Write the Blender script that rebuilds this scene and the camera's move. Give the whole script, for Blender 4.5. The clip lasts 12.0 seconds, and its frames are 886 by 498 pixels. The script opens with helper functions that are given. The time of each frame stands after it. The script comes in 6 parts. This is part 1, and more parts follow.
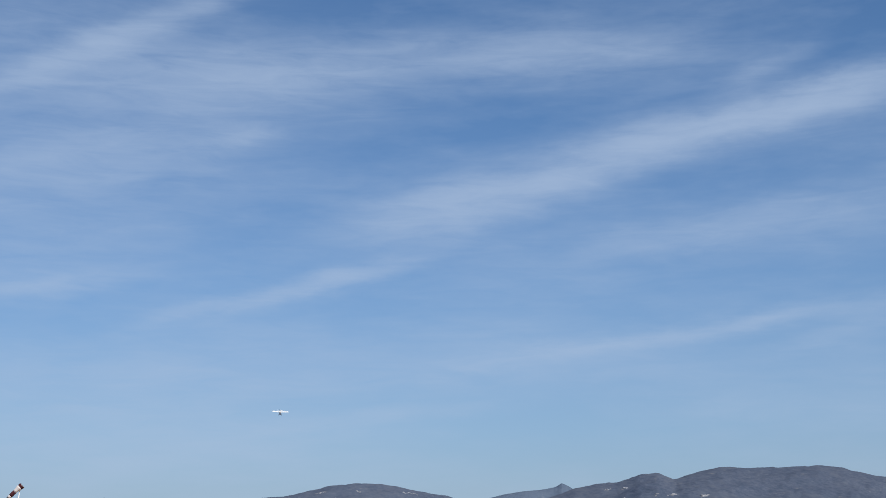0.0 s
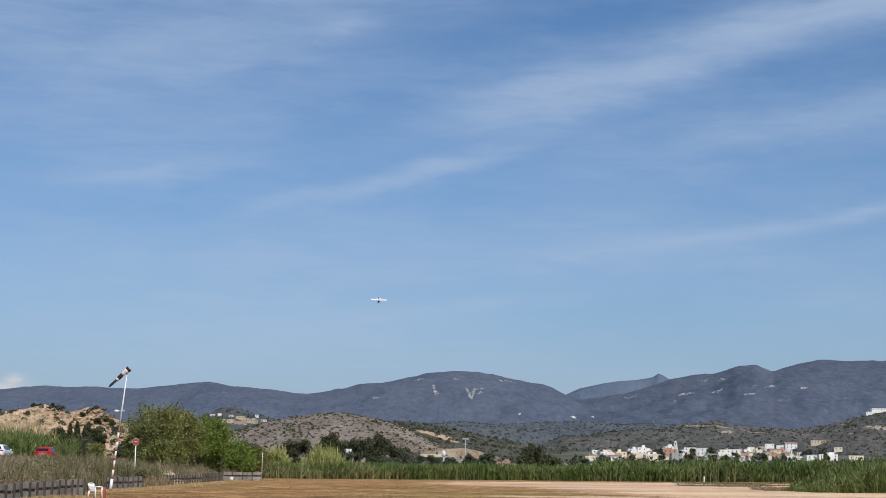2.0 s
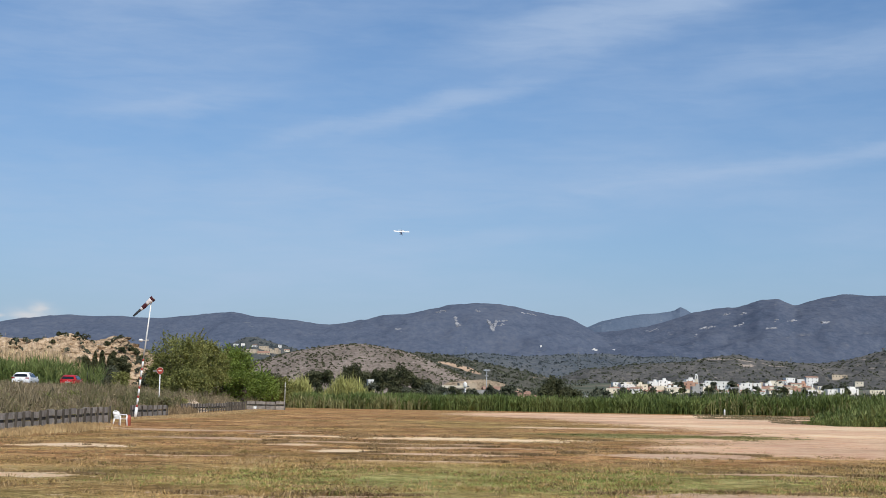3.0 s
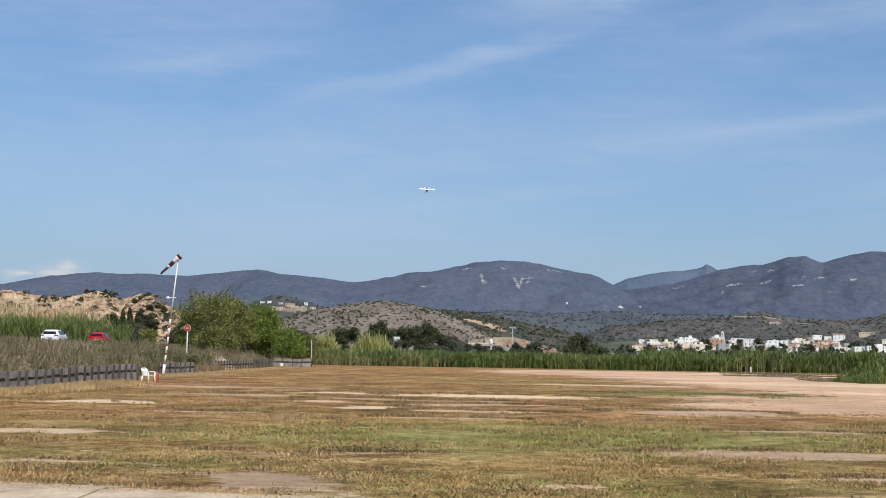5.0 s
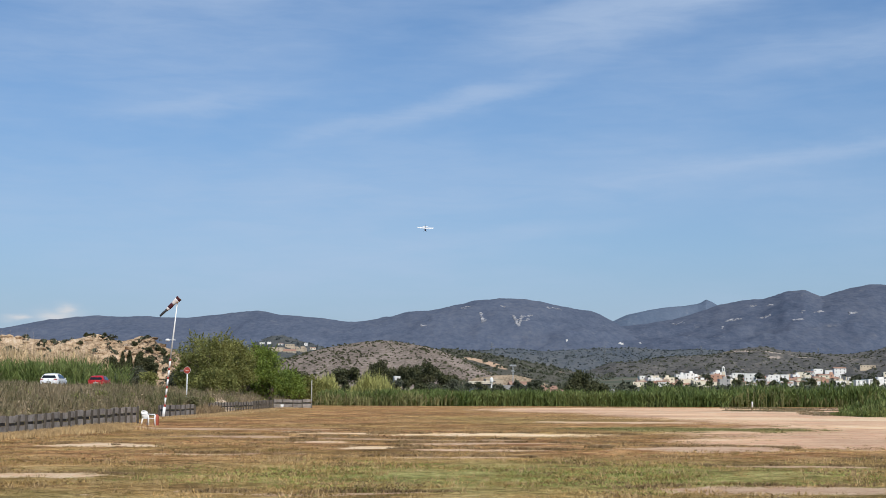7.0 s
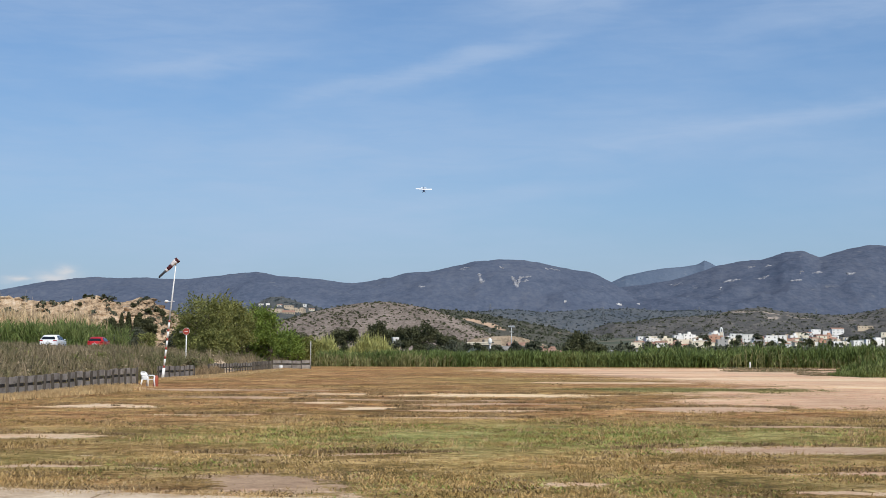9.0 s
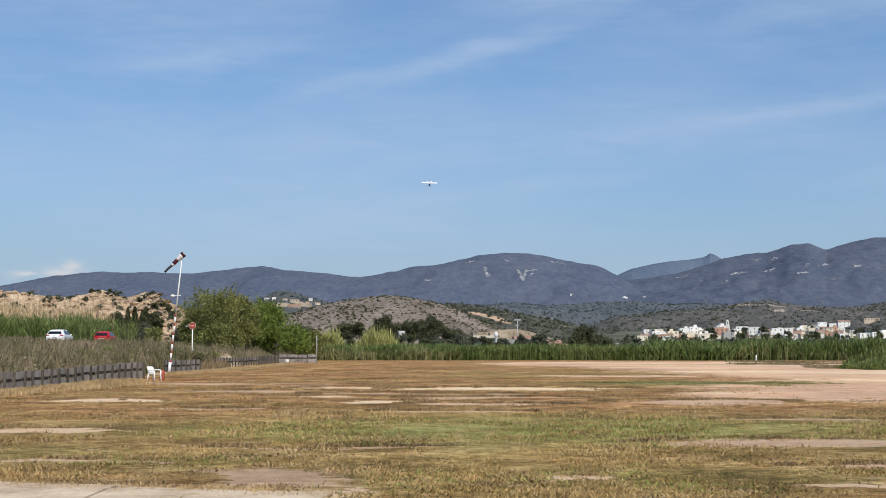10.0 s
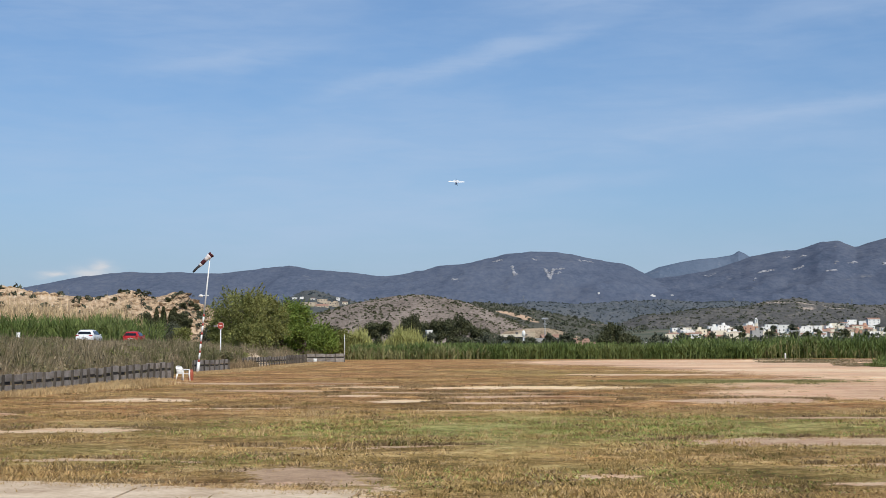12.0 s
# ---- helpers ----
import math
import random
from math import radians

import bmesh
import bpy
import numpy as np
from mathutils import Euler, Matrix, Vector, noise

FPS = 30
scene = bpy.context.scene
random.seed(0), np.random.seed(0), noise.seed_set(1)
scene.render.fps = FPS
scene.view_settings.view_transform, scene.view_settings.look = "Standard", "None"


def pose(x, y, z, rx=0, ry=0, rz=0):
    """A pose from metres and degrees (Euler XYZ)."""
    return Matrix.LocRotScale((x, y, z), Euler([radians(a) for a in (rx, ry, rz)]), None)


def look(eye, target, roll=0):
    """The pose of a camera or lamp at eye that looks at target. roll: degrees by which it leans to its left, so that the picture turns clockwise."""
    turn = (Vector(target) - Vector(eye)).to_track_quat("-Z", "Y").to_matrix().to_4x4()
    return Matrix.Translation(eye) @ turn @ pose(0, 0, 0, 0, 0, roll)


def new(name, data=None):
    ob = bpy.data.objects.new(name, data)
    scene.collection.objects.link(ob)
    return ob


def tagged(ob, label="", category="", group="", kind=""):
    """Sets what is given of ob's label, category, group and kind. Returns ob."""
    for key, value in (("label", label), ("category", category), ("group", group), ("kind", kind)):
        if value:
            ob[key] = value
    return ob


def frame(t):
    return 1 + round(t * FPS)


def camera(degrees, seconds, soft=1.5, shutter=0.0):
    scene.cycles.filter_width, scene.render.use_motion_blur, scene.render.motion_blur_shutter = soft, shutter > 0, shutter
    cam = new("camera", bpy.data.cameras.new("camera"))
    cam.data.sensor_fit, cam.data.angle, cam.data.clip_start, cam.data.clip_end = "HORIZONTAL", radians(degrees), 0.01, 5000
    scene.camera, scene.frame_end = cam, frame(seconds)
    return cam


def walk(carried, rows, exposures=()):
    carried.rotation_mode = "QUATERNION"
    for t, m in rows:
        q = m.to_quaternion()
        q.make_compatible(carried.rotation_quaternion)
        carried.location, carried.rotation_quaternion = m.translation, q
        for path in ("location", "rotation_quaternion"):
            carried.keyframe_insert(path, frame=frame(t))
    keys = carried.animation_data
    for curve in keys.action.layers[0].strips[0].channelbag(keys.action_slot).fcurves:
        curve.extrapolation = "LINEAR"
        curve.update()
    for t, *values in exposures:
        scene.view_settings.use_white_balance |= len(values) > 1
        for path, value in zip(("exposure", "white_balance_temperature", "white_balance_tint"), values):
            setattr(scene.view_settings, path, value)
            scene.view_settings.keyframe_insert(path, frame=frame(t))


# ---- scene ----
# A model flyers' grass airfield in a valley, seen by one who stands still and lowers the camera from the sky.
cam = camera(35, 12.0, 0.9)
PATH = [
    (0.0, pose(0, 0, 1.65, 103.40, 0, -6.38) @ pose(0, 0, 0, 0, 0, -0.51)),
    (0.5, pose(0, 0, 1.65, 102.71, 0, -5.33) @ pose(0, 0, 0, 0, 0, -0.38)),
    (1.0, pose(0, 0, 1.65, 101.61, 0, -4.15) @ pose(0, 0, 0, 0, 0, 0.07)),
    (1.5, pose(0, 0, 1.65, 100.31, 0, -3.11) @ pose(0, 0, 0, 0, 0, 0.41)),
    (2.0, pose(0, 0, 1.65, 98.91, 0, -2.32) @ pose(0, 0, 0, 0, 0, 0.57)),
    (2.5, pose(0, 0, 1.65, 97.54, 0, -1.82) @ pose(0, 0, 0, 0, 0, 0.77)),
    (3.0, pose(0, 0, 1.65, 96.13, 0, -1.43) @ pose(0, 0, 0, 0, 0, 1.04)),
    (3.2, pose(0, 0, 1.65, 95.55, 0, -1.29) @ pose(0, 0, 0, 0, 0, 1.10)),
    (5.0, pose(0, 0, 1.65, 94.38, 0, -0.41) @ pose(0, 0, 0, 0, 0, 1.05)),
    (5.5, pose(0, 0, 1.65, 94.91, 0, -0.36) @ pose(0, 0, 0, 0, 0, 0.75)),
    (6.0, pose(0, 0, 1.65, 95.54, 0, -0.39) @ pose(0, 0, 0, 0, 0, 0.50)),
    (6.5, pose(0, 0, 1.65, 96.04, 0, -0.40) @ pose(0, 0, 0, 0, 0, 0.33)),
    (8.5, pose(0, 0, 1.65, 94.86, 0, -0.47) @ pose(0, 0, 0, 0, 0, 0.27)),
    (9.0, pose(0, 0, 1.65, 94.37, 0, -0.50) @ pose(0, 0, 0, 0, 0, 0.24)),
    (9.5, pose(0, 0, 1.65, 94.14, 0, -0.42) @ pose(0, 0, 0, 0, 0, 0.15)),
    (10.0, pose(0, 0, 1.65, 94.11, 0, -0.27) @ pose(0, 0, 0, 0, 0, 0.08)),
    (10.5, pose(0, 0, 1.65, 94.16, 0, -0.00) @ pose(0, 0, 0, 0, 0, -0.00)),
    (11.0, pose(0, 0, 1.65, 94.21, 0, 0.28) @ pose(0, 0, 0, 0, 0, -0.04)),
    (11.5, pose(0, 0, 1.65, 94.17, 0, 0.58) @ pose(0, 0, 0, 0, 0, -0.08)),
    (12.0, pose(0, 0, 1.65, 94.07, 0, 0.84) @ pose(0, 0, 0, 0, 0, -0.09)),
]
walk(cam, PATH, [(0.0, -0.1), (2.2, -0.12), (3.0, -0.02), (5.0, 0.0), (12.0, 0.0)])

# ---- world and sun ----
SUN_AZ, SUN_EL = 158, 47          # bearing from north (+y), clockwise, and height, in degrees
# cirrus bands: bearing, height, slope, half length, half width (degrees), strength
HIGH_CIRRUS = [
    (7.99, 15.40, 13.2, 5.64, 0.97, 1.35),
    (18.79, 17.99, 10.6, 7.82, 0.78, 1.3),
    (20.98, 18.58, 12.2, 5.21, 0.51, 0.9),
    (-3.68, 10.75, 15.4, 3.04, 0.37, 0.45),
    (1.49, 12.08, 15.6, 3.75, 0.41, 0.95),
    (-8.36, 20.97, 24.6, 5.43, 0.60, 1.2),
    (-1.92, 20.19, 5.1, 8.80, 1.01, 0.85),
    (11.44, 21.32, -1.1, 6.06, 0.97, 0.8),
    (-7.16, 17.02, 15.3, 6.98, 1.61, 0.45),
]
MIDDLE_CIRRUS = [
    (-2.18, 17.81, 8.0, 1.31, 0.37, 0.6),
    (17.42, 13.76, 7.2, 6.95, 0.78, 0.5),
    (20.00, 20.04, 15.8, 1.72, 0.51, 0.45),
    (16.48, 9.76, 6.6, 8.43, 0.37, 0.85),
    (-10.02, 11.57, 7.5, 4.02, 0.46, 0.55),
    (-4.33, 8.18, 3.3, 11.06, 1.38, 0.55),
    (2.14, 6.42, 6.7, 5.74, 0.41, 0.4),
    (23.03, 9.61, 15.4, 2.73, 0.60, 0.45),
    (-6.54, 5.21, -0.0, 8.64, 1.61, 0.55),
]
LOW_CIRRUS = [
    (-9.11, 14.98, 13.4, 8.96, 3.46, 0.35),
    (-11.64, 20.42, 9.8, 8.87, 2.53, 0.35),
    (12.24, 8.84, -10.1, 10.35, 1.38, 0.2),
    (21.69, 13.65, 0.5, 5.54, 1.38, 0.35),
    (-19.15, 18.10, -15.3, 5.33, 1.38, 0.6),
    (32.23, 16.22, 4.8, 6.99, 1.38, 0.6),
]
STREAKS = HIGH_CIRRUS + MIDDLE_CIRRUS + LOW_CIRRUS


def link(nt, a, b):
    nt.links.new(a, b)


def math_node(nt, op, a, b=None, clamp=False):
    n = nt.nodes.new("ShaderNodeMath")
    n.operation, n.use_clamp = op, clamp
    for k, v in enumerate((a, b)):
        if v is None:
            continue
        if isinstance(v, (int, float)):
            n.inputs[k].default_value = v
        else:
            link(nt, v, n.inputs[k])
    return n.outputs[0]


def noise_node(nt, vec, scale, detail=4.0, rough=0.55, warp=0.0):
    n = nt.nodes.new("ShaderNodeTexNoise")
    n.inputs["Scale"].default_value, n.inputs["Detail"].default_value = scale, detail
    n.inputs["Roughness"].default_value, n.inputs["Distortion"].default_value = rough, warp
    if vec is not None:
        link(nt, vec, n.inputs["Vector"])
    return n


def mapping(nt, vec, loc=(0, 0, 0), rot=(0, 0, 0), size=(1, 1, 1), kind="POINT"):
    n = nt.nodes.new("ShaderNodeMapping")
    n.vector_type = kind
    n.inputs["Location"].default_value, n.inputs["Scale"].default_value = loc, size
    n.inputs["Rotation"].default_value = [radians(a) for a in rot]
    link(nt, vec, n.inputs["Vector"])
    return n.outputs[0]


def ramp(nt, fac, stops):
    n = nt.nodes.new("ShaderNodeValToRGB")
    els = n.color_ramp.elements
    while len(els) < len(stops):
        els.new(0.5)
    for e, (p, c) in zip(els, stops):
        e.position, e.color = p, (*c, 1) if isinstance(c, tuple) else (c, c, c, 1)
    link(nt, fac, n.inputs[0])
    return n.outputs[0]


def blend(nt, fac, a, b, how="MIX"):
    n = nt.nodes.new("ShaderNodeMix")
    n.data_type, n.blend_type = "RGBA", how
    for k, v in ((0, fac), (6, a), (7, b)):
        if isinstance(v, (int, float)):
            n.inputs[k].default_value = v
        elif isinstance(v, tuple):
            n.inputs[k].default_value = (*v, 1)
        else:
            link(nt, v, n.inputs[k])
    return n.outputs[2]


def bell(nt, vec, loc, rot, size):
    """1 in the middle of an ellipse, falling off softly to 0."""
    p = mapping(nt, vec, loc, (0, 0, rot), size, "TEXTURE")
    d = nt.nodes.new("ShaderNodeVectorMath")
    d.operation = "DOT_PRODUCT"
    link(nt, p, d.inputs[0]), link(nt, p, d.inputs[1])
    return math_node(nt, "EXPONENT", math_node(nt, "MULTIPLY", d.outputs["Value"], -1.0))


def make_world():
    w = bpy.data.worlds.new("sky")
    scene.world = w
    w.use_nodes = True
    nt = w.node_tree
    bg = nt.nodes["Background"]
    sky = nt.nodes.new("ShaderNodeTexSky")
    sky.sky_type, sky.sun_disc = "NISHITA", False
    sky.sun_elevation, sky.sun_rotation = radians(SUN_EL), radians(SUN_AZ)
    sky.air_density, sky.dust_density, sky.ozone_density = 1.0, 0.6, 2.2
    tc = nt.nodes.new("ShaderNodeTexCoord")
    sep = nt.nodes.new("ShaderNodeSeparateXYZ")
    link(nt, tc.outputs["Generated"], sep.inputs[0])
    az = math_node(nt, "MULTIPLY", math_node(nt, "ARCTAN2", sep.outputs[0], sep.outputs[1]), 180 / math.pi)
    el = math_node(nt, "MULTIPLY", math_node(nt, "ARCSINE", sep.outputs[2]), 180 / math.pi)
    flat = nt.nodes.new("ShaderNodeCombineXYZ")
    link(nt, az, flat.inputs[0]), link(nt, el, flat.inputs[1])
    # warped bearings give the bands frayed, drifting edges
    turned = mapping(nt, flat.outputs[0], rot=(0, 0, -14), size=(0.35, 1.0, 1.0))
    wn = noise_node(nt, turned, 0.55, 5.0, 0.6)
    off = nt.nodes.new("ShaderNodeVectorMath")
    off.operation = "MULTIPLY_ADD"
    link(nt, wn.outputs["Color"], off.inputs[0])
    off.inputs[1].default_value, off.inputs[2].default_value = (2.4, 1.5, 0), (-1.2, -0.75, 0)
    add = nt.nodes.new("ShaderNodeVectorMath")
    link(nt, flat.outputs[0], add.inputs[0]), link(nt, off.outputs[0], add.inputs[1])
    total = None
    for a, e, rot, length, wide, strength in STREAKS:
        g = math_node(nt, "MULTIPLY", bell(nt, add.outputs[0], (a, e, 0), rot, (length, wide, 1)), strength)
        total = g if total is None else math_node(nt, "ADD", total, g)
    fib = noise_node(nt, mapping(nt, flat.outputs[0], rot=(0, 0, -15), size=(0.16, 1.0, 1.0)), 1.7, 7.0, 0.6, 0.5)
    soft = noise_node(nt, mapping(nt, flat.outputs[0], rot=(0, 0, -10), size=(0.3, 1.0, 1.0)), 0.28, 5.0, 0.6)
    fibre = ramp(nt, fib.outputs["Fac"], [(0.28, 0.45), (0.72, 1.15)])
    veil = ramp(nt, soft.outputs["Fac"], [(0.4, 0.0), (0.8, 0.45)])
    cover = math_node(nt, "MULTIPLY", math_node(nt, "ADD", total, veil), fibre)
    cover = math_node(nt, "MULTIPLY", math_node(nt, "SUBTRACT", 1.0, math_node(nt, "EXPONENT", math_node(nt, "MULTIPLY", cover, -1.25))), 0.8)
    hazy = ramp(nt, math_node(nt, "DIVIDE", el, 20.0), [(0.0, 0.8), (0.3, 0.35), (0.6, 0.1), (1.0, 0.0)])
    # two small far cumulus heads over the ridge
    puff = None
    for a, e, ln, wd in ((-14.9, 3.15, 0.7, 0.24), (-14.6, 3.4, 0.36, 0.2), (-16.3, 3.1, 0.5, 0.12)):
        g = bell(nt, add.outputs[0], (a, e, 0), 0, (ln, wd, 1))
        puff = g if puff is None else math_node(nt, "MAXIMUM", puff, g)
    deep = blend(nt, 1.0, sky.outputs[0], (0.72, 0.98, 1.22), "MULTIPLY")
    base = blend(nt, hazy, deep, (3.65, 4.27, 5.85))
    cloudy = blend(nt, cover, base, (4.8, 6.1, 8.2))
    final = blend(nt, math_node(nt, "MULTIPLY", puff, 0.85), cloudy, (7.2, 7.3, 7.6))
    link(nt, final, bg.inputs[0])
    bg.inputs[1].default_value = 0.092


make_world()
sun = new("sun", bpy.data.lights.new("sun", "SUN"))
sun.data.energy, sun.data.angle, sun.data.color = 4.3, radians(0.5), (1.0, 0.95, 0.86)
_e, _a = radians(SUN_EL), radians(SUN_AZ)
sun.matrix_world = look((0, 0, 60), (-math.sin(_a) * math.cos(_e), -math.cos(_a) * math.cos(_e), 60 - math.sin(_e)))


# ---- materials ----
def start_material(name, rough=0.85, gloss=0.3):
    m = bpy.data.materials.new(name)
    m.use_nodes = True
    nt = m.node_tree
    b = nt.nodes["Principled BSDF"]
    b.inputs["Roughness"].default_value, b.inputs["Specular IOR Level"].default_value = rough, gloss
    return m, nt, b


def position(nt):
    return nt.nodes.new("ShaderNodeNewGeometry").outputs["Position"]


def bumped(nt, b, height, strength, distance):
    n = nt.nodes.new("ShaderNodeBump")
    n.inputs["Strength"].default_value, n.inputs["Distance"].default_value = strength, distance
    link(nt, height, n.inputs["Height"]), link(nt, n.outputs[0], b.inputs["Normal"])


def mixed(name, stops, scale, fine, rough=0.9, bump=0.4, depth=0.02, gloss=0.2, vary=0.0, islands=0.0, through_light=0.0):
    """A surface of two scales of noise, coloured by a ramp; vary: by object; islands: by loose piece."""
    m, nt, b = start_material(name, rough, gloss)
    p = position(nt)
    big, small = noise_node(nt, p, scale, 5.0), noise_node(nt, p, fine, 4.0)
    fac = math_node(nt, "ADD", math_node(nt, "MULTIPLY", big.outputs["Fac"], 0.62), math_node(nt, "MULTIPLY", small.outputs["Fac"], 0.38))
    col = ramp(nt, fac, stops)
    if vary:
        r = nt.nodes.new("ShaderNodeObjectInfo").outputs["Random"]
        col = blend(nt, 1.0, col, ramp(nt, r, [(0, 1 - vary), (1, 1 + vary)]), "MULTIPLY")
    if islands:
        r = nt.nodes.new("ShaderNodeNewGeometry").outputs["Random Per Island"]
        col = blend(nt, 1.0, col, ramp(nt, r, [(0, 1 - islands), (1, 1 + islands)]), "MULTIPLY")
    link(nt, col, b.inputs["Base Color"])
    if bump:
        bumped(nt, b, small.outputs["Fac"], bump, depth)
    if through_light:
        t = nt.nodes.new("ShaderNodeBsdfTranslucent")
        link(nt, col, t.inputs[0])
        s = nt.nodes.new("ShaderNodeMixShader")
        s.inputs[0].default_value = through_light
        link(nt, b.outputs[0], s.inputs[1]), link(nt, t.outputs[0], s.inputs[2])
        link(nt, s.outputs[0], nt.nodes["Material Output"].inputs["Surface"])
    return m


def plain(name, color, rough=0.5, metal=0.0, gloss=0.5, wear=0.12, scale=6.0):
    """Paint, plastic or metal with faint dirt and a slightly uneven gloss."""
    m, nt, b = start_material(name, rough, gloss)
    n = noise_node(nt, position(nt), scale, 6.0, 0.65)
    dark = tuple(c * (1 - wear) for c in color)
    link(nt, ramp(nt, n.outputs["Fac"], [(0.3, dark), (0.62, color)]), b.inputs["Base Color"])
    link(nt, ramp(nt, n.outputs["Fac"], [(0.2, min(1, rough + 0.15)), (0.8, rough)]), b.inputs["Roughness"])
    b.inputs["Metallic"].default_value = metal
    return m


# bare patches of the field: middle x, y, half length, half width, turn in degrees, tone (0 dark earth, 1 pale sand)
NEAR_BARE = [
    (-8.6, 28.7, 2.4, 0.9, 2, 0.75), (6.4, 25.3, 2.8, 1.2, -4, 0.35), (-2.05, 18.4, 1.1, 1.6, 10, 0.15), (-4.5, 15.6, 3.4, 1.7, 12, 0.6),
    (6.5, 20.3, 1.4, 0.4, 6, 0.5), (-13.0, 36.0, 2.0, 0.8, 0, 0.5), (9.0, 33.5, 2.6, 0.5, 0, 0.3), (-2.0, 24.0, 2.2, 0.3, 0, 0.3), (-5.6, 21.0, 1.3, 0.4, 0, 0.35), (1.9, 18.3, 0.6, 0.35, 0, 0.6), (5.0, 17.0, 0.8, 0.3, 0, 0.6),
]
MIDDLE_BARE = [
    (3.2, 60.3, 5.2, 2.6, 0, 1.0), (-3.2, 61.0, 2.8, 1.5, 4, 0.85), (-1.7, 44.8, 1.3, 1.7, 0, 0.9), (-11.0, 45.8, 1.4, 1.6, 0, 0.8),
    (1.5, 43.2, 2.6, 0.8, 3, 0.5), (2.0, 49.0, 3.2, 0.9, 4, 0.35), (-0.5, 53.0, 4.2, 1.0, -3, 0.2), (8.5, 45.0, 3.2, 2.2, 0, 0.45),
    (-9.4, 45.5, 0.7, 0.7, 0, 0.8), (-3.8, 49.6, 1.1, 1.2, 0, 0.7), (-7.5, 56.0, 3.4, 1.4, -5, 0.3), (0.5, 38.0, 2.5, 0.5, 0, 0.4), (-6, 39.5, 2.2, 0.6, 3, 0.5),
]
FAR_BARE = [(-10.0, 68.0, 5.0, 1.6, 0, 0.25), (12.0, 90.0, 6.0, 3.0, 0, 0.6), (-5.5, 63.5, 1.4, 1.0, 0, 0.7), (37, 106, 22, 7, -3, 0.8), (36, 152, 24, 6, 0, 0.6)]
BARE = NEAR_BARE + MIDDLE_BARE + FAR_BARE
# the bare strip of the runway, as overlapping ellipses
STRIP = [(26, 62, 17, 24, 0), (16.5, 52, 8.5, 8.5, 0), (44, 100, 30, 60, 0), (34, 168, 32, 46, 0), (30, 120, 17, 40, 10), (60, 160, 50, 60, 0)]
GREEN = [(3.5, 30, 10, 6.0, 0, 1.0), (13, 71, 6.0, 4.2, 0, 1.0), (1.2, 24.3, 2.2, 2.2, 0, 0.5), (-1.0, 28.4, 3.4, 1.8, 0, 0.9), (6, 100, 9, 12, 0, 0.35), (3, 18.3, 7, 2.6, 0, 0.5), (-5.5, 21.5, 3, 2.2, 0, 0.4), (-9, 22, 5, 3, 0, 0.45), (12, 24, 6, 4, 0, 0.5), (-12, 52, 3, 4, 0, 0.3), (14, 33, 5, 3, 0, 0.5), (27, 88, 3, 3, 0, 0.5)]


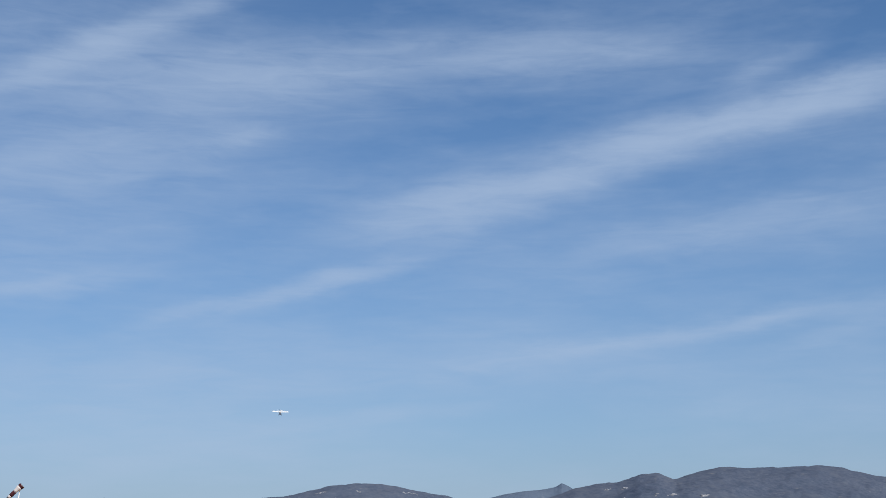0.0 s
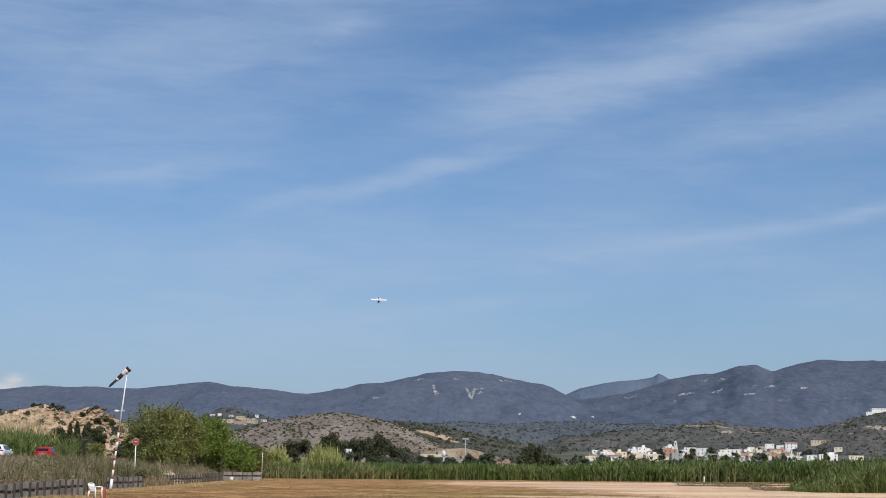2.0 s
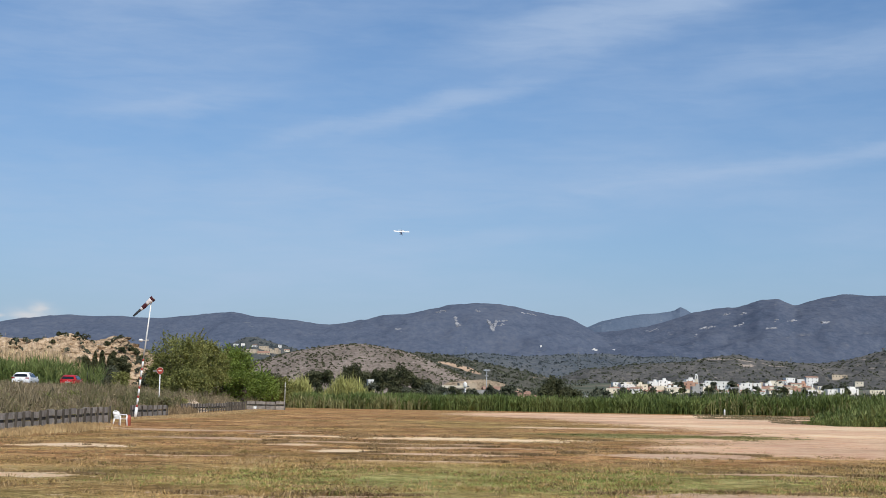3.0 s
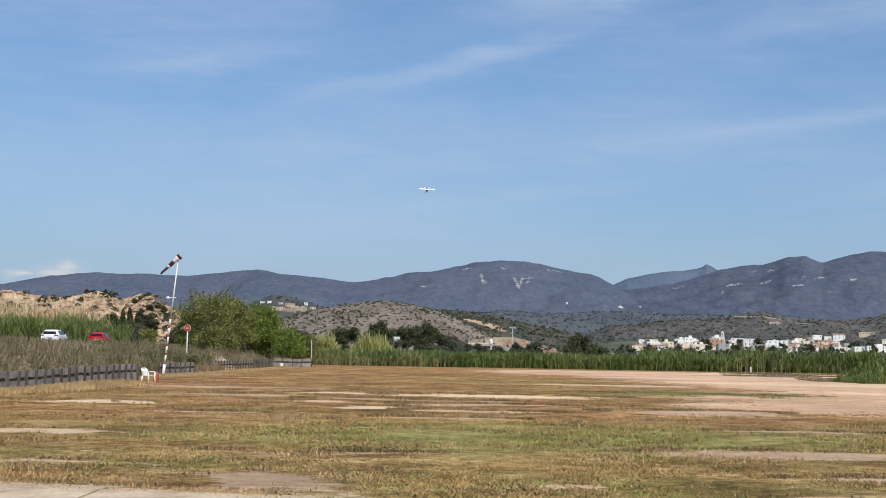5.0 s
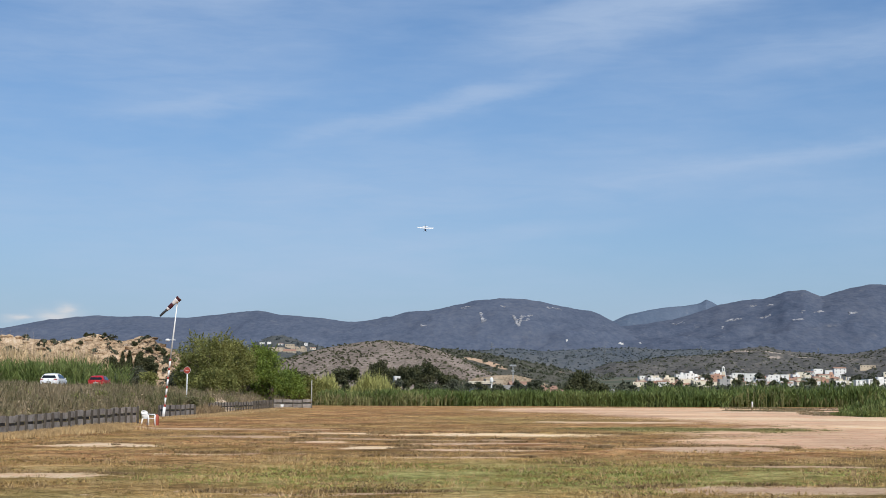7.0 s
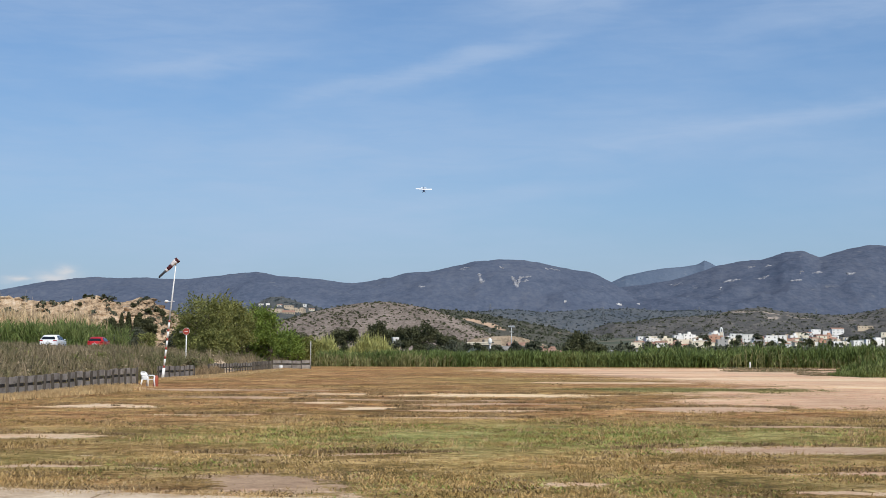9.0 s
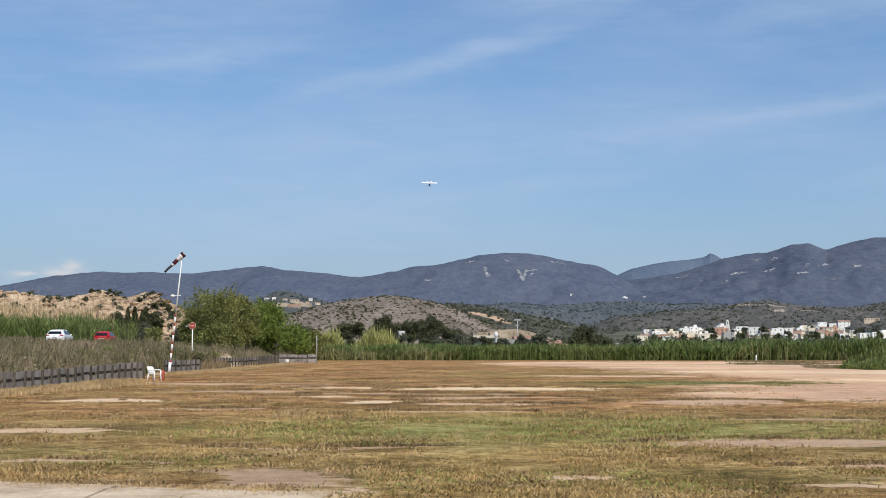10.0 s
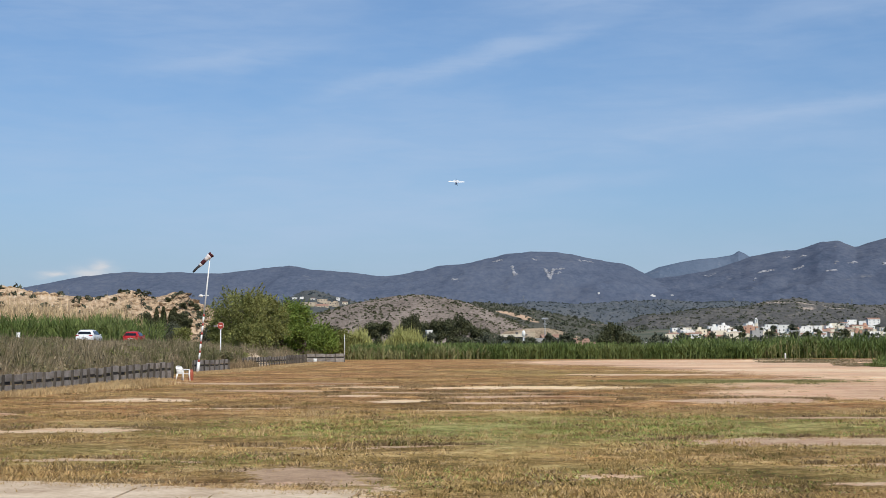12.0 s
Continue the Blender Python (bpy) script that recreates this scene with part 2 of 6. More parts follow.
def make_field_material():
    m, nt, b = start_material("dry_field", 0.95, 0.1)
    p = position(nt)
    coarse, mid, fine = noise_node(nt, p, 0.09, 5.0), noise_node(nt, p, 0.42, 10.0, 0.78), noise_node(nt, p, 3.2, 7.0, 0.78)
    shift = nt.nodes.new("ShaderNodeVectorMath")
    shift.operation = "MULTIPLY_ADD"
    link(nt, noise_node(nt, p, 0.35, 6.0, 0.7).outputs["Color"], shift.inputs[0])
    shift.inputs[1].default_value, shift.inputs[2].default_value = (2.6, 2.6, 0), (-1.3, -1.3, 0)
    q = nt.nodes.new("ShaderNodeVectorMath")
    link(nt, p, q.inputs[0]), link(nt, shift.outputs[0], q.inputs[1])
    q = mapping(nt, q.outputs[0], size=(1, 1, 0))
    grain = noise_node(nt, p, 22.0, 4.0, 0.75)
    speck = math_node(nt, "ADD", math_node(nt, "MULTIPLY", mid.outputs["Fac"], 0.42), math_node(nt, "MULTIPLY", fine.outputs["Fac"], 0.33))
    speck = math_node(nt, "ADD", speck, math_node(nt, "MULTIPLY", grain.outputs["Fac"], 0.25))
    speck = math_node(nt, "ADD", math_node(nt, "MULTIPLY", math_node(nt, "SUBTRACT", speck, 0.5), 2.3), 0.5)
    ragged = noise_node(nt, mapping(nt, p, loc=(5, 3, 0)), 0.6, 10.0, 0.82).outputs["Fac"]
    dry = ramp(nt, speck, [(0.35, (0.09, 0.05, 0.02)), (0.44, (0.225, 0.12, 0.05)), (0.53, (0.36, 0.205, 0.09)), (0.65, (0.56, 0.39, 0.2))])
    olive = ramp(nt, speck, [(0.35, (0.085, 0.062, 0.019)), (0.48, (0.25, 0.165, 0.062)), (0.65, (0.45, 0.33, 0.14))])
    col = blend(nt, ramp(nt, coarse.outputs["Fac"], [(0.46, 0.0), (0.58, 0.8)]), dry, olive)
    # worn, trampled and mown streaks, some metres across
    worn = noise_node(nt, mapping(nt, p, loc=(31, 7, 0)), 0.11, 10.0, 0.76)
    col = blend(nt, 1.0, col, ramp(nt, worn.outputs["Fac"], [(0.38, (0.82, 0.72, 0.62)), (0.46, (0.92, 0.82, 0.75)), (0.53, (1.15, 1.08, 1.02)), (0.61, (1.5, 1.42, 1.3))]), "MULTIPLY")
    # small ragged flecks of pale bare soil and of dark dead growth
    fleck = noise_node(nt, mapping(nt, p, loc=(-17, 41, 0)), 0.33, 11.0, 0.84).outputs["Fac"]
    col = blend(nt, ramp(nt, fleck, [(0.57, 0.0), (0.63, 0.75)]), col, blend(nt, 0.6, (0.62, 0.46, 0.28), ramp(nt, speck, [(0.3, 0.25), (0.7, 0.65)]), "OVERLAY"))
    col = blend(nt, ramp(nt, fleck, [(0.37, 0.55), (0.43, 0.0)]), col, (0.15, 0.1, 0.048))
    clump = noise_node(nt, mapping(nt, p, loc=(9, -23, 0)), 0.8, 9.0, 0.72).outputs["Fac"]
    col = blend(nt, ramp(nt, clump, [(0.41, 0.72), (0.47, 0.0)]), col, blend(nt, 1.0, col, (0.55, 0.49, 0.43), "MULTIPLY"))
    col = blend(nt, ramp(nt, clump, [(0.55, 0.0), (0.61, 0.6)]), col, blend(nt, 1.0, col, (1.5, 1.42, 1.3), "MULTIPLY"))
    for x, y, rx, ry, turn, much in GREEN:
        g = math_node(nt, "MULTIPLY", bell(nt, q, (x, y, 0), turn, (rx, ry, 1)), much)
        g = math_node(nt, "MULTIPLY", g, ramp(nt, mid.outputs["Fac"], [(0.3, 0.35), (0.6, 1.0)]))
        col = blend(nt, g, col, ramp(nt, speck, [(0.36, (0.1, 0.12, 0.03)), (0.5, (0.24, 0.255, 0.075)), (0.66, (0.52, 0.47, 0.19))]))
    strip = None
    for x, y, rx, ry, turn in STRIP:
        g = bell(nt, q, (x, y, 0), turn, (rx, ry, 1))
        strip = g if strip is None else math_node(nt, "MAXIMUM", strip, g)
    edge = math_node(nt, "ADD", strip, math_node(nt, "MULTIPLY", math_node(nt, "SUBTRACT", ragged, 0.5), 1.1))
    streak = noise_node(nt, mapping(nt, p, rot=(0, 0, 8), size=(0.6, 0.7, 1)), 0.1, 9.0, 0.66)
    earth = ramp(nt, streak.outputs["Fac"], [(0.34, (0.5, 0.315, 0.2)), (0.46, (0.65, 0.45, 0.29)), (0.54, (0.74, 0.525, 0.335)), (0.64, (0.85, 0.67, 0.46))])
    earth = blend(nt, 0.6, earth, ramp(nt, speck, [(0.3, 0.15), (0.7, 0.62)]), "OVERLAY")
    green_strip = math_node(nt, "SUBTRACT", 1.0, bell(nt, q, (13, 71, 0), 0, (6.0, 3.8, 1)))
    col = blend(nt, math_node(nt, "MULTIPLY", ramp(nt, edge, [(0.42, 0.0), (0.52, 1.0)]), green_strip), col, earth)
    for x, y, rx, ry, turn, tone in BARE:
        g = math_node(nt, "ADD", bell(nt, q, (x, y, 0), turn, (rx, ry, 1)), math_node(nt, "MULTIPLY", math_node(nt, "SUBTRACT", ragged, 0.5), 3.2))
        sand = tuple(u + (v - u) * tone for u, v in zip((0.47, 0.31, 0.195), (0.85, 0.68, 0.47)))
        col = blend(nt, ramp(nt, g, [(0.43, 0.0), (0.5, 0.96)]), col, blend(nt, 0.75, sand, ramp(nt, speck, [(0.3, 0.2), (0.7, 0.6)]), "OVERLAY"))
    # beyond the field: dark scrub and orchards on the valley floor
    sep = nt.nodes.new("ShaderNodeSeparateXYZ")
    link(nt, p, sep.inputs[0])
    far = math_node(nt, "MULTIPLY", math_node(nt, "SUBTRACT", sep.outputs[1], 262.0), 0.05, True)
    plots = noise_node(nt, p, 0.012, 6.0, 0.7)
    scrub = ramp(nt, plots.outputs["Fac"], [(0.35, (0.05, 0.065, 0.045)), (0.5, (0.09, 0.1, 0.07)), (0.6, (0.16, 0.145, 0.105)), (0.72, (0.4, 0.31, 0.22))])
    col = blend(nt, far, col, scrub)
    left = math_node(nt, "MULTIPLY", math_node(nt, "SUBTRACT", -20.0, sep.outputs[0]), 0.4, True)
    col = blend(nt, left, col, ramp(nt, speck, [(0.3, (0.1, 0.09, 0.04)), (0.7, (0.26, 0.21, 0.12))]))
    link(nt, col, b.inputs["Base Color"])
    bumped(nt, b, speck, 0.9, 0.06)
    return m


def make_mountain_material(name, stops, pale, scale, bump_size, scars=(), warp=46):
    m, nt, b = start_material(name, 1.0, 0.0)
    p = position(nt)
    s = mapping(nt, p, size=(1, 0.22, 1.5))
    big, small = noise_node(nt, s, scale, 8.0, 0.62), noise_node(nt, s, scale * 13, 7.0, 0.75)
    fac = math_node(nt, "ADD", math_node(nt, "MULTIPLY", big.outputs["Fac"], 0.35), math_node(nt, "MULTIPLY", small.outputs["Fac"], 0.65))
    col = ramp(nt, fac, stops)
    out = noise_node(nt, mapping(nt, p, size=(1, 0.4, 2.2)), scale * 3.2, 7.0, 0.7)
    rock = ramp(nt, out.outputs["Fac"], [(0.62, 0.0), (0.7, 0.6)])
    col = blend(nt, rock, col, pale)
    if scars:
        shift = nt.nodes.new("ShaderNodeVectorMath")
        shift.operation = "MULTIPLY_ADD"
        link(nt, noise_node(nt, p, 0.02, 5.0, 0.7).outputs["Color"], shift.inputs[0])
        shift.inputs[1].default_value, shift.inputs[2].default_value = (warp, 0, warp), (-warp / 2, 0, -warp / 2)
        q = nt.nodes.new("ShaderNodeVectorMath")
        link(nt, p, q.inputs[0]), link(nt, shift.outputs[0], q.inputs[1])
        sp = nt.nodes.new("ShaderNodeSeparateXYZ")
        link(nt, q.outputs[0], sp.inputs[0])
        fl = nt.nodes.new("ShaderNodeCombineXYZ")
        link(nt, sp.outputs[0], fl.inputs[0]), link(nt, sp.outputs[2], fl.inputs[1])
        for x, z, turn, ln, wd in scars:
            g = bell(nt, fl.outputs[0], (x, z, 0), turn, (ln, wd, 1))
            col = blend(nt, ramp(nt, g, [(0.35, 0.0), (0.6, 0.85)]), col, pale)
    link(nt, col, b.inputs["Base Color"])
    bumped(nt, b, small.outputs["Fac"], 0.35, bump_size)
    return m


FIELD = make_field_material()
# the blue in these four distant slopes is aerial haze mixed into base colour
MASSIF = make_mountain_material("haze_tinted_limestone_massif", [(0.4, (0.076, 0.096, 0.138)), (0.5, (0.096, 0.116, 0.16)), (0.6, (0.12, 0.136, 0.174))], (0.2, 0.205, 0.215), 0.006, 8.0)
EAST_MASSIF = make_mountain_material("haze_tinted_scrub_massif", [(0.4, (0.066, 0.085, 0.124)), (0.5, (0.087, 0.105, 0.146)), (0.6, (0.112, 0.127, 0.162))], (0.2, 0.2, 0.205), 0.006, 8.0)
FOOTHILL = make_mountain_material("haze_tinted_foothills", [(0.38, (0.07, 0.087, 0.108)), (0.48, (0.098, 0.111, 0.124)), (0.58, (0.13, 0.135, 0.138))], (0.25, 0.225, 0.2), 0.014, 4.0)
FAR_RANGE = make_mountain_material("haze_tinted_far_range", [(0.38, (0.09, 0.122, 0.175)), (0.62, (0.125, 0.158, 0.21))], (0.2, 0.22, 0.25), 0.006, 10.0)
# village hill: scrub tones greyed and blued to paint in the distance haze
SCRUB_HILL = make_mountain_material("haze_tinted_scrub_hill", [(0.36, (0.06, 0.07, 0.074)), (0.5, (0.092, 0.098, 0.096)), (0.64, (0.14, 0.136, 0.125))], (0.3, 0.26, 0.22), 0.016, 4.0)
DARK_HILL = make_mountain_material("dark_hill_with_cutting", [(0.36, (0.05, 0.056, 0.046)), (0.5, (0.085, 0.085, 0.07)), (0.64, (0.13, 0.12, 0.1))], (0.5, 0.35, 0.24), 0.016, 4.0,
                                   [(34, 33.5, -6, 9, 1.3), (44, 31, -17, 13, 2.0), (53, 27.5, -24, 10, 2.9)], 3)
EAST_HILL = make_mountain_material("terraced_scrub_hill", [(0.38, (0.062, 0.066, 0.065)), (0.5, (0.104, 0.101, 0.096)), (0.62, (0.17, 0.154, 0.138))], (0.36, 0.3, 0.25), 0.016, 4.0,
                                   [(405, 60, 4, 18, 2.5), (434, 57, -4, 22, 2.5), (459, 54, -6, 20, 2.2), (423, 51, 0, 14, 2), (613, 57, 3, 26, 3), (649, 49, 0, 24, 3)], 14)
FARM_EARTH = make_mountain_material("tan_farm_terraces", [(0.38, (0.12, 0.1, 0.07)), (0.48, (0.28, 0.215, 0.145)), (0.6, (0.42, 0.33, 0.23))], (0.5, 0.42, 0.31), 0.05, 1.0)
STONY_HILL = make_mountain_material("stony_grey_hill", [(0.36, (0.075, 0.062, 0.05)), (0.48, (0.185, 0.152, 0.128)), (0.62, (0.31, 0.255, 0.215))], (0.44, 0.38, 0.33), 0.05, 1.5)
# the lowest, dark stop paints shaded crevices into the rock colour
ORANGE_ROCK = make_mountain_material("ochre_quarry_rock", [(0.415, (0.1, 0.077, 0.055)), (0.455, (0.28, 0.2, 0.128)), (0.53, (0.48, 0.345, 0.222)), (0.62, (0.62, 0.5, 0.37))], (0.5, 0.45, 0.4), 0.06, 4.0)
LEAF_DRY_BUSH = mixed("olive_brown_leaves", [(0.3, (0.09, 0.11, 0.03)), (0.6, (0.25, 0.25, 0.08))], 0.4, 5, 0.7, 0, islands=0.4, through_light=0.25)
LEAF_GREEN = mixed("fresh_green_leaves", [(0.3, (0.08, 0.12, 0.022)), (0.6, (0.21, 0.28, 0.058))], 0.5, 5, 0.6, 0, islands=0.35, through_light=0.3)
LEAF_PINE = mixed("dark_pine_needles", [(0.3, (0.038, 0.047, 0.022)), (0.65, (0.098, 0.099, 0.048))], 0.4, 5, 0.7, 0, islands=0.35, through_light=0.1)
LEAF_SHRUB = mixed("grey_green_shrub_leaves", [(0.3, (0.038, 0.048, 0.029)), (0.65, (0.102, 0.107, 0.071))], 0.1, 2, 0.8, 0, islands=0.3)
# far trees: leaf green washed blue-grey, haze painted into the colour
LEAF_FAR = mixed("haze_tinted_green_leaves", [(0.3, (0.072, 0.09, 0.1)), (0.65, (0.11, 0.126, 0.13))], 0.1, 2, 0.8, 0, islands=0.25)
PALE_ROCK = mixed("pale_limestone", [(0.35, (0.21, 0.215, 0.235)), (0.65, (0.33, 0.33, 0.345))], 0.05, 0.5, 0.95, 0.4, 0.5, islands=0.2)
REED_GREEN = mixed("green_reed_blades", [(0.3, (0.073, 0.112, 0.029)), (0.5, (0.135, 0.18, 0.053)), (0.7, (0.24, 0.255, 0.096))], 0.12, 2.5, 0.65, 0, islands=0.35, through_light=0.3)
REED_PALE = mixed("yellow_green_cane", [(0.3, (0.239, 0.254, 0.075)), (0.7, (0.538, 0.508, 0.202))], 0.2, 3, 0.7, 0, islands=0.3, through_light=0.25)
REED_DRY = mixed("dry_cane_plumes", [(0.3, (0.330, 0.240, 0.128)), (0.7, (0.675, 0.510, 0.315))], 0.2, 3, 0.8, 0, islands=0.3, through_light=0.2)
WEEDS = mixed("grey_brown_weeds", [(0.34, (0.065, 0.074, 0.03)), (0.43, (0.145, 0.138, 0.062)), (0.51, (0.242, 0.195, 0.118)), (0.64, (0.38, 0.292, 0.196))], 0.11, 1.1, 0.85, 0, islands=0.35, through_light=0.2)
STRAW = mixed("straw_coloured_grass", [(0.3, (0.337, 0.219, 0.105)), (0.7, (0.676, 0.502, 0.263))], 0.3, 4, 0.8, 0, islands=0.3, through_light=0.25)
GRASS = mixed("short_olive_grass", [(0.36, (0.16, 0.127, 0.045)), (0.5, (0.37, 0.255, 0.1)), (0.62, (0.62, 0.415, 0.195))], 0.35, 3, 0.8, 0, islands=0.4, through_light=0.25)
FRESH_GRASS = mixed("fresh_green_grass", [(0.34, (0.12, 0.165, 0.036)), (0.5, (0.25, 0.3, 0.075)), (0.64, (0.54, 0.51, 0.18))], 0.35, 3, 0.8, 0, islands=0.4, through_light=0.25)
DEAD_WEED = mixed("dead_brown_weed", [(0.34, (0.145, 0.1, 0.052)), (0.64, (0.33, 0.23, 0.12))], 0.35, 3, 0.9, 0, islands=0.4)
STRIP_GREEN = mixed("dusty_green_weed", [(0.36, (0.11, 0.115, 0.042)), (0.5, (0.2, 0.19, 0.075)), (0.62, (0.33, 0.285, 0.135))], 0.3, 3, 0.9, 0, islands=0.3)
REED_OLIVE = mixed("olive_reed_stalks", [(0.34, (0.1, 0.118, 0.042)), (0.5, (0.185, 0.188, 0.076)), (0.66, (0.3, 0.265, 0.13))], 0.12, 1.5, 0.8, 0, islands=0.3, through_light=0.2)
MOWN = mixed("mown_brown_olive_grass", [(0.36, (0.165, 0.112, 0.054)), (0.5, (0.29, 0.197, 0.1)), (0.62, (0.42, 0.295, 0.16))], 0.15, 2, 0.9, 0, islands=0.2)
DRY_BRUSH = mixed("bleached_brown_brush", [(0.34, (0.14, 0.1, 0.055)), (0.5, (0.29, 0.21, 0.12)), (0.64, (0.46, 0.34, 0.2))], 0.4, 3, 0.9, 0, islands=0.35, through_light=0.2)
POST_WOOD = mixed("dark_grey_brown_wood", [(0.3, (0.05, 0.043, 0.036)), (0.7, (0.13, 0.113, 0.095))], 2.0, 18, 0.9, 0.4, 0.01, vary=0.3)
BARK = mixed("grey_brown_bark", [(0.3, (0.07, 0.05, 0.035)), (0.7, (0.2, 0.16, 0.12))], 3, 25, 0.95, 0.6, 0.02)


# ---- mesh helpers ----
def mesh_of(name, verts, faces, smooth=False):
    me = bpy.data.meshes.new(name)
    me.from_pydata([tuple(v) for v in np.asarray(verts, float).tolist()], [], np.asarray(faces).tolist() if isinstance(faces, np.ndarray) else faces)
    if smooth:
        me.polygons.foreach_set("use_smooth", [True] * len(me.polygons))
    me.update()
    return me


def solid(name, me, material, parent=None, label=""):
    """Links a mesh or bmesh as one object, under a thing or a part when one is given."""
    if isinstance(me, bmesh.types.BMesh):
        bm, me = me, bpy.data.meshes.new(name)
        bm.to_mesh(me)
        bm.free()
    if material and not me.materials:
        me.materials.append(material)
    ob = new(name, me)
    ob.parent = parent
    return tagged(ob, label)


part = solid


def empty(name, m, label, category, group=""):
    ob = new(name)
    ob.matrix_basis = m
    ob.empty_display_size = 0.2
    return tagged(ob, label, category, group)


def box(bm, x0, x1, y0, y1, z0, z1, bevel=0.0):
    r = bmesh.ops.create_cube(bm, size=1.0)
    vs = r["verts"]
    for v in vs:
        v.co = Vector(((x0 + x1) / 2 + v.co.x * (x1 - x0), (y0 + y1) / 2 + v.co.y * (y1 - y0), (z0 + z1) / 2 + v.co.z * (z1 - z0)))
    if bevel:
        es = {e for v in vs for e in v.link_edges}
        bmesh.ops.bevel(bm, geom=list(es), offset=bevel, segments=2, affect="EDGES", profile=0.6)
    return bm


def boxed(*a, bevel=0.0):
    return box(bmesh.new(), *a, bevel=bevel)


def tube(bm, pts, radii, seg=10, caps=True):
    """A round bar along a line of points, with a radius at each."""
    rings, pts = [], [Vector(p) for p in pts]
    for k, (p, r) in enumerate(zip(pts, radii)):
        d = (pts[min(k + 1, len(pts) - 1)] - pts[max(k - 1, 0)]).normalized()
        side = d.cross(Vector((0, 0, 1)) if abs(d.z) < 0.9 else Vector((1, 0, 0))).normalized()
        up = side.cross(d)
        rings.append([bm.verts.new(p + r * (math.cos(2 * math.pi * i / seg) * side + math.sin(2 * math.pi * i / seg) * up)) for i in range(seg)])
    for a, b in zip(rings, rings[1:]):
        for i in range(seg):
            f = bm.faces.new((a[i], a[(i + 1) % seg], b[(i + 1) % seg], b[i]))
            f.smooth = True
    if caps:
        bm.faces.new(rings[0][::-1]), bm.faces.new(rings[-1])
    bmesh.ops.recalc_face_normals(bm, faces=bm.faces[:])
    return bm


def bar(*a, **k):
    return tube(bmesh.new(), *a, **k)


RNG = np.random.default_rng(7)


def fan_leaves(centres, size, rng, stretch=1.0):
    """A small bent quad at each centre, turned at random."""
    n = len(centres)
    a = rng.normal(size=(n, 3))
    a /= np.linalg.norm(a, axis=1)[:, None]
    b = np.cross(a, rng.normal(size=(n, 3)))
    b /= np.linalg.norm(b, axis=1)[:, None]
    s = size * rng.uniform(0.6, 1.4, (n, 1))
    v = np.stack([centres - a * s * stretch, centres + b * s * 0.5, centres + a * s * stretch, centres - b * s * 0.5], 1).reshape(-1, 3)
    return v, np.arange(4 * n).reshape(-1, 4)


def blades(roots, height, width, lean, rng, bend=0.5):
    """Tapered, bent grass blades, two faces each."""
    n = len(roots)
    h = np.broadcast_to(np.asarray(height, float).reshape(-1, 1), (n, 1)) * rng.uniform(0.6, 1.25, (n, 1))
    turn = rng.uniform(0, 2 * math.pi, n)
    side = np.stack([np.cos(turn), np.sin(turn), 0 * turn], 1)
    tilt = rng.uniform(0, 2 * math.pi, n)
    out = np.stack([np.cos(tilt), np.sin(tilt), 0 * tilt], 1) * lean * rng.uniform(0.2, 1.2, (n, 1)) * h
    up = np.array([0, 0, 1.0])
    w = width * rng.uniform(0.7, 1.3, (n, 1))
    midp = roots + up * h * 0.6 + out * (1 - bend)
    v = np.stack([roots - side * w * 0.6, roots + side * w * 0.6, midp + side * w * 0.5, midp - side * w * 0.5, roots + up * h + out], 1).reshape(-1, 3)
    k = np.arange(n) * 5
    faces = [tuple(f) for f in np.stack([k, k + 1, k + 2, k + 3], 1).tolist()] + [tuple(f) for f in np.stack([k + 3, k + 2, k + 4], 1).tolist()]
    return v, faces


# ---- ground ----
def rise(x, y):
    """Height of the ground: flat field, a bank with a road to its left, the valley floor climbing far off."""
    x, y = np.asarray(x, float), np.asarray(y, float)
    d = np.hypot(x, y)
    valley = 1.05e-5 * np.clip(d - 270, 0, 2200) ** 2
    s = np.clip((-x - 20.5) / 13.0, 0, 1)
    bank = 2.1 * s * s * (3 - 2 * s) * np.clip((330 - y) / 60, 0, 1) * np.clip((y + 60) / 60, 0, 1)
    town = 9.0 * np.exp(-(((x - 290) / 190) ** 2) - ((y - 1400) / 140) ** 2)
    berm = 0.26 * np.exp(-(((x + 15.5) / 1.0) ** 2) - ((y - 68) / 8) ** 2)
    return valley + bank + town + berm


def make_ground():
    def axis(lo, hi):
        t = np.linspace(-1, 1, 221)
        return np.sign(t) * (np.abs(t) * 60 + np.abs(t) ** 4 * (np.where(t > 0, hi, lo) - 60))
    xs, ys = axis(4900, 4900), axis(4900, 4900) + 30
    gx, gy = np.meshgrid(xs, ys)
    gz = rise(gx, gy)
    near = np.exp(-((gx / 60) ** 2 + ((gy - 40) / 80) ** 2))
    gz = gz + near * 0.03 * np.sin(gx * 0.9 + 1.7 * np.sin(gy * 0.37)) * np.cos(gy * 0.53)
    n = len(xs)
    i = np.arange(n * n).reshape(n, n)
    f = np.stack([i[:-1, :-1], i[:-1, 1:], i[1:, 1:], i[1:, :-1]], -1).reshape(-1, 4)
    ob = solid("ground", mesh_of("ground", np.stack([gx, gy, gz], -1).reshape(-1, 3), f, True), FIELD)
    return tagged(ob, "flat dry grass field with bare earth patches and dirt strip", "ground", kind="structure")


GROUND = make_ground()


